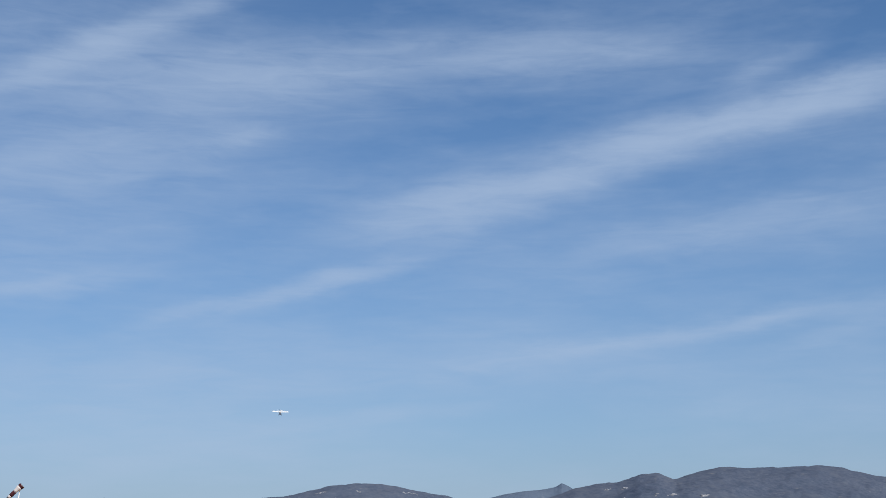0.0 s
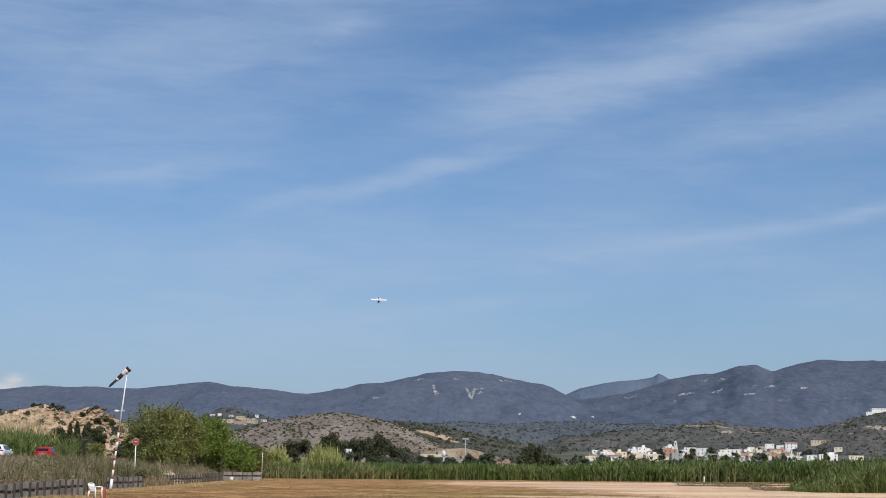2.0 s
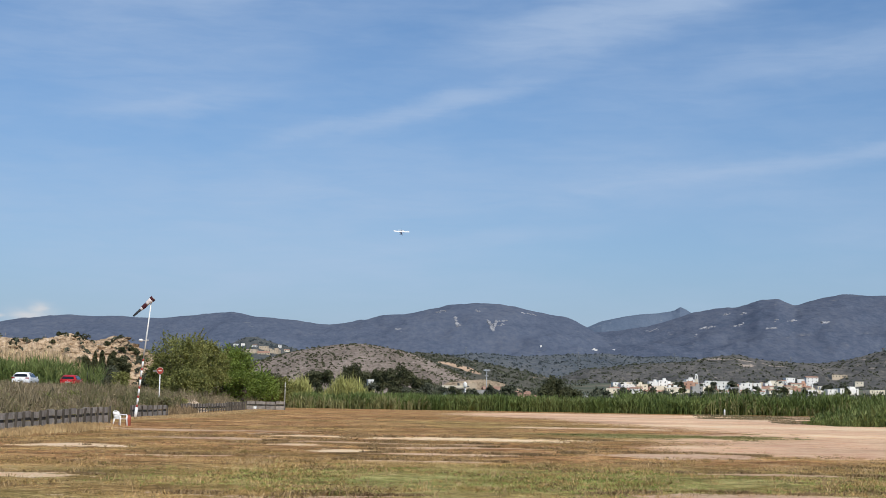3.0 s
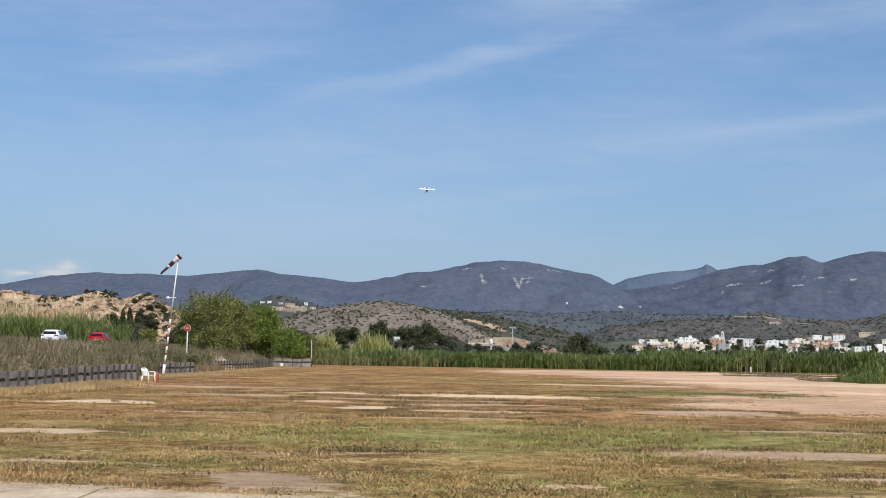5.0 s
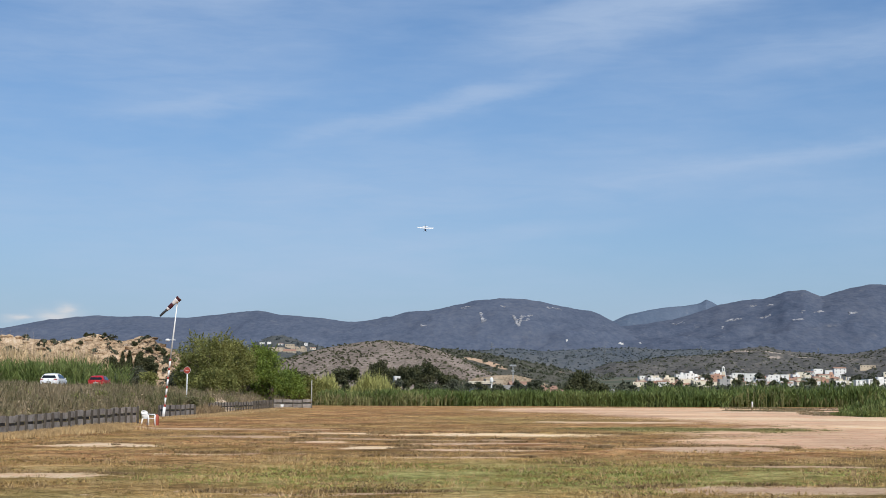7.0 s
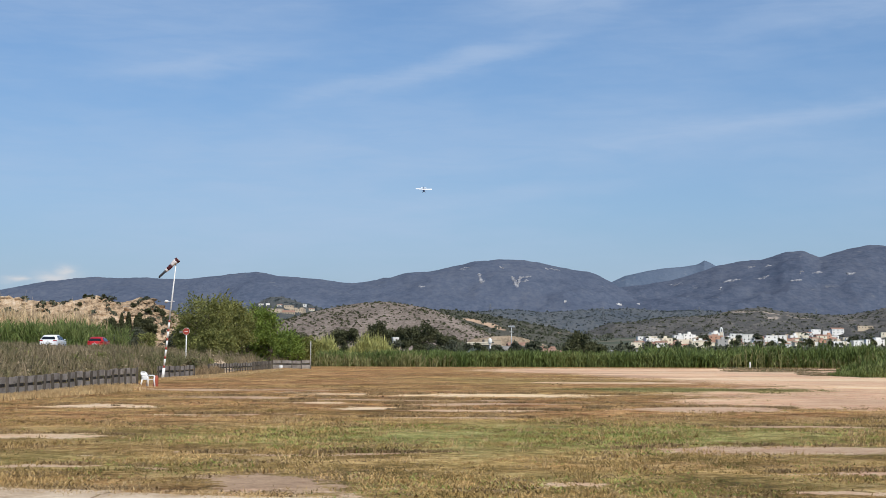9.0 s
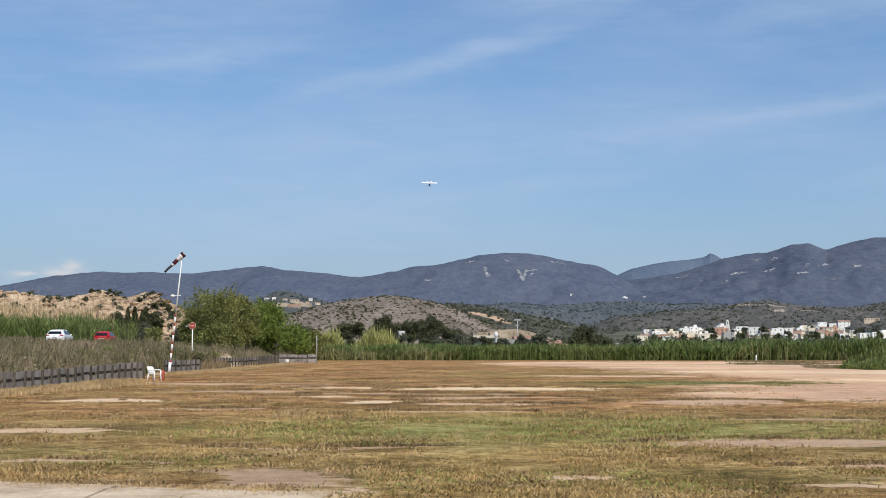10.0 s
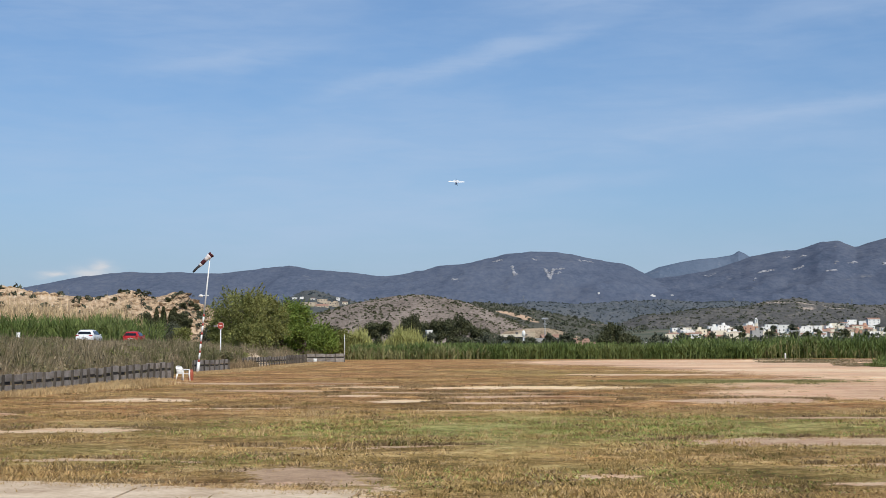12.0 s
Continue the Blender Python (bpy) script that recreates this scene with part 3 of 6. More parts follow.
def hill(name, profile, dist, front, back, material, label, rough, gully, seed, foot=None, nx=420, ny=60, crag=0.0):
    """A ridge: its crest follows the profile (x, height) at the distance dist; slopes fall to the ground in front and behind, cut by gullies."""
    px, pz = np.array(profile, float).T
    xs = np.linspace(px[0], px[-1], nx)
    crest = np.interp(xs, px, pz)
    k = np.array([1, 2, 3, 2, 1]) / 9
    crest = np.convolve(np.pad(crest, 2, mode="edge"), k, "valid")
    rows = np.concatenate([np.linspace(0, 1, ny), 1 + np.linspace(0.1, 1, ny // 4)])
    verts = np.zeros((len(rows), nx, 3))
    for j, s in enumerate(rows):
        d = front + (dist - front) * s if s <= 1 else dist + (back - dist) * (s - 1)
        x = xs * d / dist
        low = rise(x, np.full_like(x, d)) - 1.0 if foot is None else np.full_like(x, foot)
        shape = (0.45 * s + 0.55 * s * s * (3 - 2 * s)) if s <= 1 else 1 - (s - 1) ** 1.3
        fade = max(0.0, 1 - s) ** 0.5 * min(1, s * 3) if s <= 1 else 0
        for i in range(nx):
            v = Vector((x[i] / gully, d / gully * 0.55, seed))
            cut = abs(noise.fractal(v, 0.9, 2.1, 5)) * 1.1 - 0.28
            fine = noise.fractal(Vector((x[i] / gully * 5, d / gully * 4, seed + 3)), 0.8, 2.0, 4)
            z = low[i] + (crest[i] - low[i]) * shape - cut * rough * fade + fine * rough * (0.09 * fade + 0.02)
            if crag and s <= 1.0:
                c = noise.fractal(Vector((x[i] / 13, d / 8, seed + 7)), 0.75, 2.2, 6)
                ledge = math.floor(c * 5) / 5 * 0.7 + c * 0.3
                z += crag * ledge * min(1, s * 4) * (1.0 if s < 0.93 else 0.45) - crag * 0.35 * abs(noise.noise(Vector((x[i] / 5, d / 2.5, seed + 11)))) * min(1, (1 - s) * 6)
            verts[j, i] = (x[i], d, z)
    i = np.arange(len(rows) * nx).reshape(len(rows), nx)
    f = np.stack([i[:-1, :-1], i[:-1, 1:], i[1:, 1:], i[1:, :-1]], -1).reshape(-1, 4)
    ob = solid(name, mesh_of(name, verts.reshape(-1, 3), f, True), material)
    tagged(ob, label, "hill" if "hill" in name else "mountain", kind="structure")
    return verts


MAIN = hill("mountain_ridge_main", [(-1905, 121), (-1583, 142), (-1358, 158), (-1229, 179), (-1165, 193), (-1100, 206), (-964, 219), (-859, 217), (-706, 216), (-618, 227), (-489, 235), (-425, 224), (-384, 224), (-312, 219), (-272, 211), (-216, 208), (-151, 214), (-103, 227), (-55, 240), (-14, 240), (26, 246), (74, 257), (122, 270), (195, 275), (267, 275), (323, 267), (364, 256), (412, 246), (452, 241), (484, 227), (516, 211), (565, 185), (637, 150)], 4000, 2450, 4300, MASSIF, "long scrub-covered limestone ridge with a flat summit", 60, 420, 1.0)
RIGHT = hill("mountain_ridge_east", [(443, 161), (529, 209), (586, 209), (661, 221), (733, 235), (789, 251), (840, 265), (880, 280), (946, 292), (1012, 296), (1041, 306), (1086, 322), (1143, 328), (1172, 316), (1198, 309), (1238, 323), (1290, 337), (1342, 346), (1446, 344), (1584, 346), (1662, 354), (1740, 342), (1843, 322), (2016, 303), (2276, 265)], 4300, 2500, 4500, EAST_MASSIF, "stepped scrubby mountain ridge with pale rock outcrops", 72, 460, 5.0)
hill("mountain_ridge_far", [(522, 221), (607, 253), (654, 274), (730, 291), (786, 300), (843, 304), (890, 312), (904, 317), (919, 327), (938, 319), (956, 308), (994, 304), (1089, 297), (1202, 270)], 4700, 4320, 4850, FAR_RANGE, "far ridge with a small conical peak, coloured blue for haze", 30, 300, 9.0, foot=150, ny=24)
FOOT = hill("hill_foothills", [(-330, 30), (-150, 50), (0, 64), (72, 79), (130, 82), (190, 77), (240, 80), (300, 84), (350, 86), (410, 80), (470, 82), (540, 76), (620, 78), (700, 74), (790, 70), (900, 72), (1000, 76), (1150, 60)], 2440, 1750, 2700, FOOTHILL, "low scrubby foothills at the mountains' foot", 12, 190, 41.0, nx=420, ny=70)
EAST = hill("hill_east", [(211, 35), (241, 45), (303, 52), (341, 56), (387, 60), (417, 67), (452, 69), (471, 65), (501, 61), (532, 60), (562, 60), (599, 64), (631, 73), (662, 82), (692, 88), (723, 93), (769, 96), (822, 95), (891, 83), (1006, 64)], 1900, 1500, 2150, EAST_HILL, "dark scrubby hill with terraces behind the town", 20, 120, 13.0)
DARK = hill("hill_dark", [(-45.6, 29.9), (-13.0, 41.8), (8.7, 46.2), (35.8, 44.5), (63.0, 39.7), (90.1, 34.2), (117.3, 28.8), (149.8, 21.2)], 1350, 950, 1500, DARK_HILL, "low dark wooded hill behind the stony one", 8, 70, 17.0, nx=240)
VILLAGE_HILL = hill("hill_village", [(-340, 57), (-304, 70), (-269, 84), (-251, 93), (-234, 94), (-211, 87), (-185, 80), (-154, 70), (-119, 57)], 2200, 1700, 2400, SCRUB_HILL, "wooded hill carrying a few white villas", 10, 110, 19.0, nx=240)
STONY = hill("hill_stony", [(-128.1, 10.3), (-113.7, 15.8), (-95.6, 23.7), (-75.6, 29.5), (-59.4, 33.1), (-44.9, 35.3), (-30.4, 36.4), (-15.9, 34.9), (-1.4, 32.1), (11.2, 28.1), (22.1, 23.4), (34.7, 17.6), (52.8, 10.3)], 900, 560, 1050, STONY_HILL, "round grey stony hill dotted with dark shrubs", 5, 60, 23.0)
QUARRY = hill("hill_quarry", [(-164.6, 15.6), (-141.4, 18.3), (-123.6, 17.8), (-112.3, 17.2), (-109.1, 17.0), (-104.5, 15.5), (-94.9, 14.6), (-91.2, 14.1), (-86.0, 14.4), (-83.3, 15.5), (-80.7, 15.7), (-78.1, 15.2), (-75.3, 14.1), (-72.2, 14.4), (-70.1, 15.2), (-67.4, 15.2), (-65.9, 13.5), (-62.2, 12.0), (-59.5, 10.4), (-54.3, 7.8), (-48.4, 4.9)], 340, 282, 420, ORANGE_ROCK, "ochre rocky slope of an old quarry", 3.0, 16, 29.0, nx=640, ny=80, crag=1.75)
hill("hill_farm", [(14.4, 6.2), (20.8, 10.4), (29.8, 11.5), (39.7, 12.1), (46.7, 10.7), (53.8, 8.7), (60.8, 5.9)], 700, 610, 780, FARM_EARTH, "low tan farm terraces with bare earth", 1.2, 25, 37.0, nx=160, ny=30, crag=0.5)


# ---- vegetation ----
def bare_at(x, y):
    """How bare the field is at points: 1 in the middle of a patch."""
    most = np.zeros_like(x)
    for cx, cy, rx, ry, turn, *_ in BARE + [(*s, 0) for s in STRIP]:
        c, s = math.cos(radians(turn)), math.sin(radians(turn))
        u, v = ((x - cx) * c + (y - cy) * s) / rx, (-(x - cx) * s + (y - cy) * c) / ry
        most = np.maximum(most, np.exp(-u * u - v * v))
    return most


def green_at(x, y):
    most = np.zeros_like(x)
    for cx, cy, rx, ry, _, much in GREEN:
        most = np.maximum(most, much * np.exp(-((x - cx) / rx) ** 2 - ((y - cy) / ry) ** 2))
    return most


def patchy(x, y, size, seed):
    return np.array([noise.fractal(Vector((a / size, b / size, seed)), 0.7, 2.0, 4) for a, b in zip(x, y)])


def stuff(name, parts_list, material, label, category):
    vs, fs, n = [], [], 0
    for v, f in parts_list:
        vs.append(v)
        fs += [tuple(i + n for i in q) for q in (f.tolist() if isinstance(f, np.ndarray) else f)]
        n += len(v)
    ob = solid(name, mesh_of(name, np.concatenate(vs), fs), material)
    return tagged(ob, label, category, kind="stuff")


def field_points(n, y0, y1, power, rng):
    y = y0 + (y1 - y0) * rng.uniform(0, 1, n) ** power
    x = rng.uniform(-0.37, 0.40, n) * y
    return x, y


def tufted(x, y, count, spread, rng):
    x, y = np.repeat(x, count), np.repeat(y, count)
    x, y = x + rng.normal(0, spread, len(x)), y + rng.normal(0, spread, len(y))
    return np.stack([x, y, rise(x, y) - 0.01], 1)


def make_grass():
    rng = np.random.default_rng(11)
    x, y = field_points(70000, 13.5, 66, 1.3, rng)
    keep = (bare_at(x, y) < rng.uniform(0.2, 0.85, len(x))) & (patchy(x, y, 2.2, 3.0) + 0.9 * green_at(x, y) > rng.uniform(-0.5, 0.38, len(x)))
    r = tufted(x[keep], y[keep], 4, 0.05, rng)
    tall = np.clip(0.65 + 1.1 * patchy(r[:, 0], r[:, 1], 0.9, 31.0), 0.35, 1.7)
    stuff("short_grass", [blades(r, tall * (0.03 + 0.04 * rng.uniform(0, 1, len(r))), 0.014, 1.2, rng)], GRASS, "short olive-green grass tufts on the field", "grass")
    x, y = field_points(30000, 13.5, 75, 1.25, rng)
    keep = (bare_at(x, y) < rng.uniform(0.2, 0.9, len(x))) & (patchy(x, y, 1.6, 8.0) > rng.uniform(-0.1, 0.6, len(x)))
    r = tufted(x[keep], y[keep], 4, 0.07, rng)
    dry = [blades(r, 0.022 + 0.035 * rng.uniform(0, 1, len(r)), 0.012, 1.6, rng)]
    fx, fy = field_points(16000, 55, 140, 1.2, rng)
    keep = (bare_at(fx, fy) < rng.uniform(0.15, 0.6, len(fx))) & (patchy(fx, fy, 5.0, 61.0) > rng.uniform(-0.2, 0.45, len(fx))) & (fx > -0.16 * fy)
    r = tufted(fx[keep], fy[keep], 3, 0.15, rng)
    stuff("mown_grass", [blades(r, 0.025 + 0.0003 * r[:, 1], 0.045, 1.8, rng)], MOWN, "mown yellow-olive grass farther down the field", "grass")
    # taller seed heads along the green band
    x = rng.uniform(-8, 15, 900)
    y = rng.choice([35.5, 31, 24, 27], 900, p=[0.5, 0.2, 0.15, 0.15]) + rng.normal(0, 1.3, 900)
    keep = (bare_at(x, y) < 0.3) & (patchy(x, y, 1.5, 5.0) > 0.0)
    dry.append(blades(tufted(x[keep], y[keep], 6, 0.07, rng), 0.12, 0.013, 0.8, rng))
    x, y = rng.uniform(3, 24, 12000), rng.uniform(62, 82, 12000)
    keep = np.exp(-((x - 13) / 6.5) ** 2 - ((y - 71) / 4.6) ** 2) + 0.5 * patchy(x, y, 3.0, 9.0) > 0.5
    r = tufted(x[keep], y[keep], 3, 0.15, rng)
    stuff("strip_weeds", [blades(r, 0.05, 0.05, 1.5, rng)], STRIP_GREEN, "low green weeds on the dirt strip", "weeds")
    x = rng.uniform(-6.6, -1.2, 500)
    dry.append(blades(tufted(x, 17.75 - (x + 6.6) * 0.29 + rng.normal(0, 0.22, 500), 5, 0.06, rng), 0.06, 0.012, 1.3, rng))
    x, y = field_points(26000, 16, 46, 1.0, rng)
    keep = (green_at(x, y) + 0.5 * patchy(x, y, 2.5, 14.0) > rng.uniform(0.25, 0.8, len(x))) & (bare_at(x, y) < 0.45)
    r = tufted(x[keep], y[keep], 4, 0.07, rng)
    stuff("green_grass", [blades(r, 0.025 + 0.03 * rng.uniform(0, 1, len(r)), 0.014, 1.4, rng)], FRESH_GRASS, "fresh green grass in the moist middle band", "grass")
    x, y = field_points(6500, 14, 62, 1.0, rng)
    keep = (patchy(x, y, 2.6, 21.0) > rng.uniform(-0.05, 0.4, len(x))) & (bare_at(x, y) < rng.uniform(0.2, 0.7, len(x)))
    x, y = np.repeat(x[keep], 9), np.repeat(y[keep], 9)
    x, y = x + rng.normal(0, 1, len(x)) * (0.03 + 0.0035 * y), y + rng.normal(0, 1, len(y)) * (0.03 + 0.004 * y)
    stuff("dead_weeds", [blades(np.stack([x, y, rise(x, y) - 0.01], 1), 0.03 + 0.0005 * y, 0.026, 1.5, rng)], DEAD_WEED, "dark dead weed tufts strewn over the field", "weeds")
    # tufts on each patch's far edge, dark brown to draw its shadow line
    rims = []
    for cx, cy, rx, ry, *_ in NEAR_BARE + MIDDLE_BARE:
        n = int(90 * rx)
        a = rng.uniform(0, math.pi, n)
        x, y = cx + rx * 1.0 * np.cos(a) * rng.uniform(0.9, 1.15, n), cy + ry * 1.0 * np.sin(a) * rng.uniform(0.9, 1.3, n)
        hold = patchy(x, y, 1.2, 44.0) > 0.0
        rims.append(blades(tufted(x[hold], y[hold], 7, 0.09, rng), 0.04 + 0.0011 * cy, 0.022, 1.1, rng))
    x, y = rng.uniform(-3.6, -0.6, 46), rng.uniform(16.4, 20.2, 46)
    hold = patchy(x, y, 0.8, 46.0) > 0.05
    rims.append(blades(tufted(x[hold], y[hold], 26, 0.09, rng), 0.03, 0.014, 1.5, rng))
    stuff("patch_rims", rims, DEAD_WEED, "dry growth rimming the bare patches, dark for the edge shadow lines", "weeds")
    stuff("dry_grass", dry, STRAW, "straw-coloured dry grass tufts on the field", "grass")
    n = np.stack([1.85 + rng.normal(0, 0.14, 44), 61.5 + rng.normal(0, 0.15, 44), np.full(44, -0.01)], 1)
    stuff("sand_weed", [blades(n, 0.2, 0.03, 0.8, rng)], DEAD_WEED, "single dark weed tuft on the pale sand", "weeds")
    x, y = rng.uniform(35, 62, 11000), rng.uniform(128, 226, 11000)
    keep = ((x / y > 0.205) & (y > 158) & (patchy(x, y, 9.0, 51.0) > 0.05)) | ((x / y > 0.262) & (y < 158))
    stuff("verge_weeds", [blades(tufted(x[keep], y[keep], 3, 0.2, rng), 0.1, 0.12, 1.7, rng)], WEEDS, "low green-brown weeds on the runway's verge", "weeds")
    x, y = rng.uniform(-23, -18.6, 2600), rng.uniform(109, 128, 2600)
    r = tufted(x, y, 4, 0.12, rng)
    stuff("dry_brush", [blades(r, 0.35 + 0.5 * np.clip(patchy(r[:, 0], r[:, 1], 2.0, 52.0) + 0.4, 0, 1), 0.035, 0.6, rng)], DRY_BRUSH, "bleached dry brush filling the fence's gap", "weeds")
    # long bleached grass at the foot of the fence
    t = rng.uniform(0, 1, 2600)
    x, y = -17.1 + 2.6 * t + np.abs(rng.normal(0, 0.7, len(t))) + 0.1, 48 + 22 * t
    x, y = x[(y < 66) | (x < -14.3)], y[(y < 66) | (x < -14.3)]
    a = tufted(x, y, 4, 0.1, rng)
    t = rng.uniform(0, 1, 1800)
    b = tufted(-18.6 + 1.2 * t + np.abs(rng.normal(0, 0.8, len(t))), 94 + 28 * t, 4, 0.12, rng)
    t = rng.uniform(0, 1, 900)
    c = tufted(-18.3 + np.abs(rng.normal(0, 0.8, len(t))) + 0.2, 120 + 55 * t, 4, 0.12, rng)
    stuff("bleached_grass", [blades(a, 0.2, 0.022, 0.8, rng), blades(b, 0.15, 0.03, 0.8, rng), blades(c, 0.15, 0.05, 0.8, rng)], STRAW, "long bleached grass at the fence foot", "grass")


def make_weeds():
    rng = np.random.default_rng(12)
    y = 50 + 215 * rng.uniform(0, 1, 44000) ** 1.3
    x = rng.uniform(-34.5, -18.9, len(y))
    keep = ~((y < 72) & (x > -15.2 - 0.16 * (72 - y) - 2.2)) & ~((y > 108) & (y < 113) & (x > -21)) & ~((y > 96) & (x > -20.6))
    x, y = x[keep], y[keep]
    h = np.where((y > 110) & (y < 134) & (x > -26), 1.35, 1.2) * (0.45 + 0.95 * (0.5 + patchy(x, y, 4.0, 2.0)).clip(0, 1.5))
    h *= np.where(x > -20.3, 0.7, 1.0) * np.clip(1 + (x + 25) * 0.09, 0.3, 1.0)
    r = np.stack([np.repeat(x, 3) + rng.normal(0, 0.12, 3 * len(x)), np.repeat(y, 3) + rng.normal(0, 0.12, 3 * len(x)), np.repeat(rise(x, y), 3) - 0.03], 1)
    tops = fan_leaves(np.stack([x, y, rise(x, y) + h * rng.uniform(0.3, 0.95, len(x))], 1), 0.11, rng)
    stuff("roadside_weeds", [blades(r, np.repeat(h, 3), 0.045, 0.45, rng), tops], WEEDS, "tangled grey-brown weeds on the road bank", "weeds")


def canes(name, n, place, height, material, label, category, seed, leaves=5, width=0.1, leaf=1.0):
    """A stand of stalks with drooping leaves."""
    rng = np.random.default_rng(seed)
    x, y = place(rng, n)
    z = rise(x, y)
    h = height(x, y) * rng.uniform(0.78, 1.1, n)
    root = np.stack([x, y, z - 0.05], 1)
    sets = [blades(root, h, width * 0.7, 0.1, rng)]
    k = np.repeat(np.arange(n), leaves)
    up = rng.uniform(0.1, 0.8, len(k))
    r = root[k] + np.stack([0 * up, 0 * up, h[k] * up], 1)
    sets.append(blades(r, leaf * np.minimum(1.0, h[k] / 2.2) * rng.uniform(0.5, 1.0, len(k)), width, 0.75, rng, 0.25))
    return stuff(name, sets, material, label, category)


def make_reeds():
    def uneven(size, seed, lo, hi):
        return lambda x, y: lo + (hi - lo) * (0.5 + 0.8 * patchy(x, y, size, seed)).clip(0, 1)
    def strip_of(x0, x1, y0, y1, power=1.5):
        return lambda rng, n: (rng.uniform(x0, x1, n), y0 + (y1 - y0) * rng.uniform(0, 1, n) ** power)
    canes("maize_crop", 6500, strip_of(-8, 48, 228, 246), uneven(6, 1.0, 2.1, 2.7), REED_GREEN, "green maize crop along the field's far edge", "crop", 21, 5, 0.13)
    canes("tall_grass", 1100, strip_of(-19, 4, 221, 240), uneven(5, 2.0, 1.4, 2.3), REED_OLIVE, "tall greenish grass beyond the fence end", "grass", 22, 3, 0.12)
    canes("green_reeds", 3600, strip_of(-19, 6, 223, 241), uneven(5, 2.5, 1.6, 2.6), REED_GREEN, "green reeds beyond the fence end", "reeds", 28, 3, 0.12)
    canes("cane_clump", 1700, lambda rng, n: (np.where(rng.uniform(0, 1, n) < 0.3, rng.normal(-18.7, 1.2, n), rng.normal(-10.2, 1.9, n)), rng.uniform(243, 249, n)),
          lambda x, y: 2.4 + 2.5 * np.maximum(np.exp(-((x + 18.7) / 2.3) ** 4), np.exp(-((x + 10.2) / 3.3) ** 4)) + 1.3 * patchy(x, y, 1.5, 3.0), REED_PALE, "pale yellow-green giant cane clumps", "reeds", 23, 8, 0.1, 1.2)
    canes("tall_reeds", 4200, strip_of(37, 112, 236, 252), uneven(9, 4.0, 2.4, 4.4), REED_GREEN, "tall uneven reeds beside the maize", "reeds", 24, 5, 0.15, 1.2)
    canes("brown_reeds", 800, strip_of(50, 112, 234, 248), uneven(8, 4.6, 1.6, 4.4), REED_OLIVE, "brownish reeds with seed heads", "reeds", 25, 4, 0.14, 1.0)
    canes("near_reeds", 2600, lambda rng, n: (36.5 + 26 * rng.uniform(0, 1, n) ** 1.15, 121 + 10 * rng.uniform(0, 1, n) - 2), lambda x, y: np.clip((x - 35) * 0.33, 0.5, 2.8) * (0.85 + 0.9 * patchy(x, y, 2.5, 8.0)).clip(0.4, 1.3), REED_GREEN,
          "fresh green reeds at the runway's edge", "reeds", 26, 6, 0.09, 0.9)
    canes("bank_reeds", 4200, strip_of(-92, -40.5, 160, 192), uneven(7, 6.0, 3.0, 4.2), REED_GREEN, "dense green reeds behind the road", "reeds", 27, 6, 0.1, 1.0)
    canes("dry_cane", 3600, strip_of(-96, -52, 205, 232, 1.0), lambda x, y: np.clip(9.5 - (x + 96) * 0.08, 5, 9.5) + 1.2 * patchy(x, y, 7, 7.0), REED_DRY, "dry tan cane plumes behind the green reeds", "reeds", 29, 5, 0.12, 0.9)


def limb(bm, a, b, r0, r1, rng, bends=3):
    a, b = Vector(a), Vector(b)
    pts = [a.lerp(b, k / bends) + Vector(rng.normal(0, 0.04 * (b - a).length, 3)) * (0 < k < bends) for k in range(bends + 1)]
    tube(bm, pts, [r0 + (r1 - r0) * k / bends for k in range(bends + 1)], 6, False)


def tree(name, x, y, height, radius, crown_low, leaves, leaf, material, label, category, seed, stems=1, clumps=14, flat=1.0, group="", z=None):
    """Tapered trunk and limbs; a crown of leaf clumps with gaps and an uneven outline."""
    rng = np.random.default_rng(seed)
    g = float(rise(x, y)) - 0.05 if z is None else z
    top = empty(name, pose(x, y, g), label, category, group)
    bm = bmesh.new()
    mid = (crown_low + height) / 2
    cs = []
    while len(cs) < clumps:
        p = rng.uniform(-1, 1, 3)
        if 0.15 < np.linalg.norm(p) < 1:
            cs.append((p[0] * radius * 0.8, p[1] * radius * 0.8, mid + p[2] * (height - crown_low) * 0.42 * flat))
    feet = [(rng.normal(0, 0.12 * radius * (stems > 1)), rng.normal(0, 0.1 * radius * (stems > 1)), 0) for _ in range(stems)]
    for k, f in enumerate(feet):
        fork = (f[0] * 2.2, f[1] * 2.0, crown_low + 0.25 * (height - crown_low))
        limb(bm, f, fork, 0.03 * height / stems ** 0.4, 0.018 * height / stems ** 0.4, rng)
        for c in cs[k::stems]:
            limb(bm, fork, c, 0.012 * height, 0.003 * height, rng)
    part("trunk", bm, BARK, top)
    pts = []
    each = leaves // clumps
    for c in cs:
        size = radius * rng.uniform(0.28, 0.46)
        d = rng.normal(size=(each, 3))
        d /= np.linalg.norm(d, axis=1)[:, None]
        p = np.array(c) + d * size * rng.uniform(0.35, 1.0, (each, 1)) ** 0.5 * np.array([1, 1, 0.75])
        pts.append(p + rng.normal(0, 0.075 * radius, p.shape))
    if stems > 2:
        for _ in range(150):
            c = np.array(cs[rng.integers(0, clumps)])
            tip = c + np.array([rng.normal(0.05, 0.2), rng.normal(0, 0.2), rng.uniform(0.2, 0.5)]) * radius * 1.15
            q = rng.uniform(0, 1, (42, 1))
            pts.append(c + (tip - c) * q + rng.normal(0, 0.08, (42, 3)) * (1.2 - q))
    v, f = fan_leaves(np.concatenate(pts), leaf, rng, 1.2)
    v[:, 2] = np.maximum(v[:, 2], 0.05)
    part("crown", mesh_of("crown", v, f), material, top)
    return top


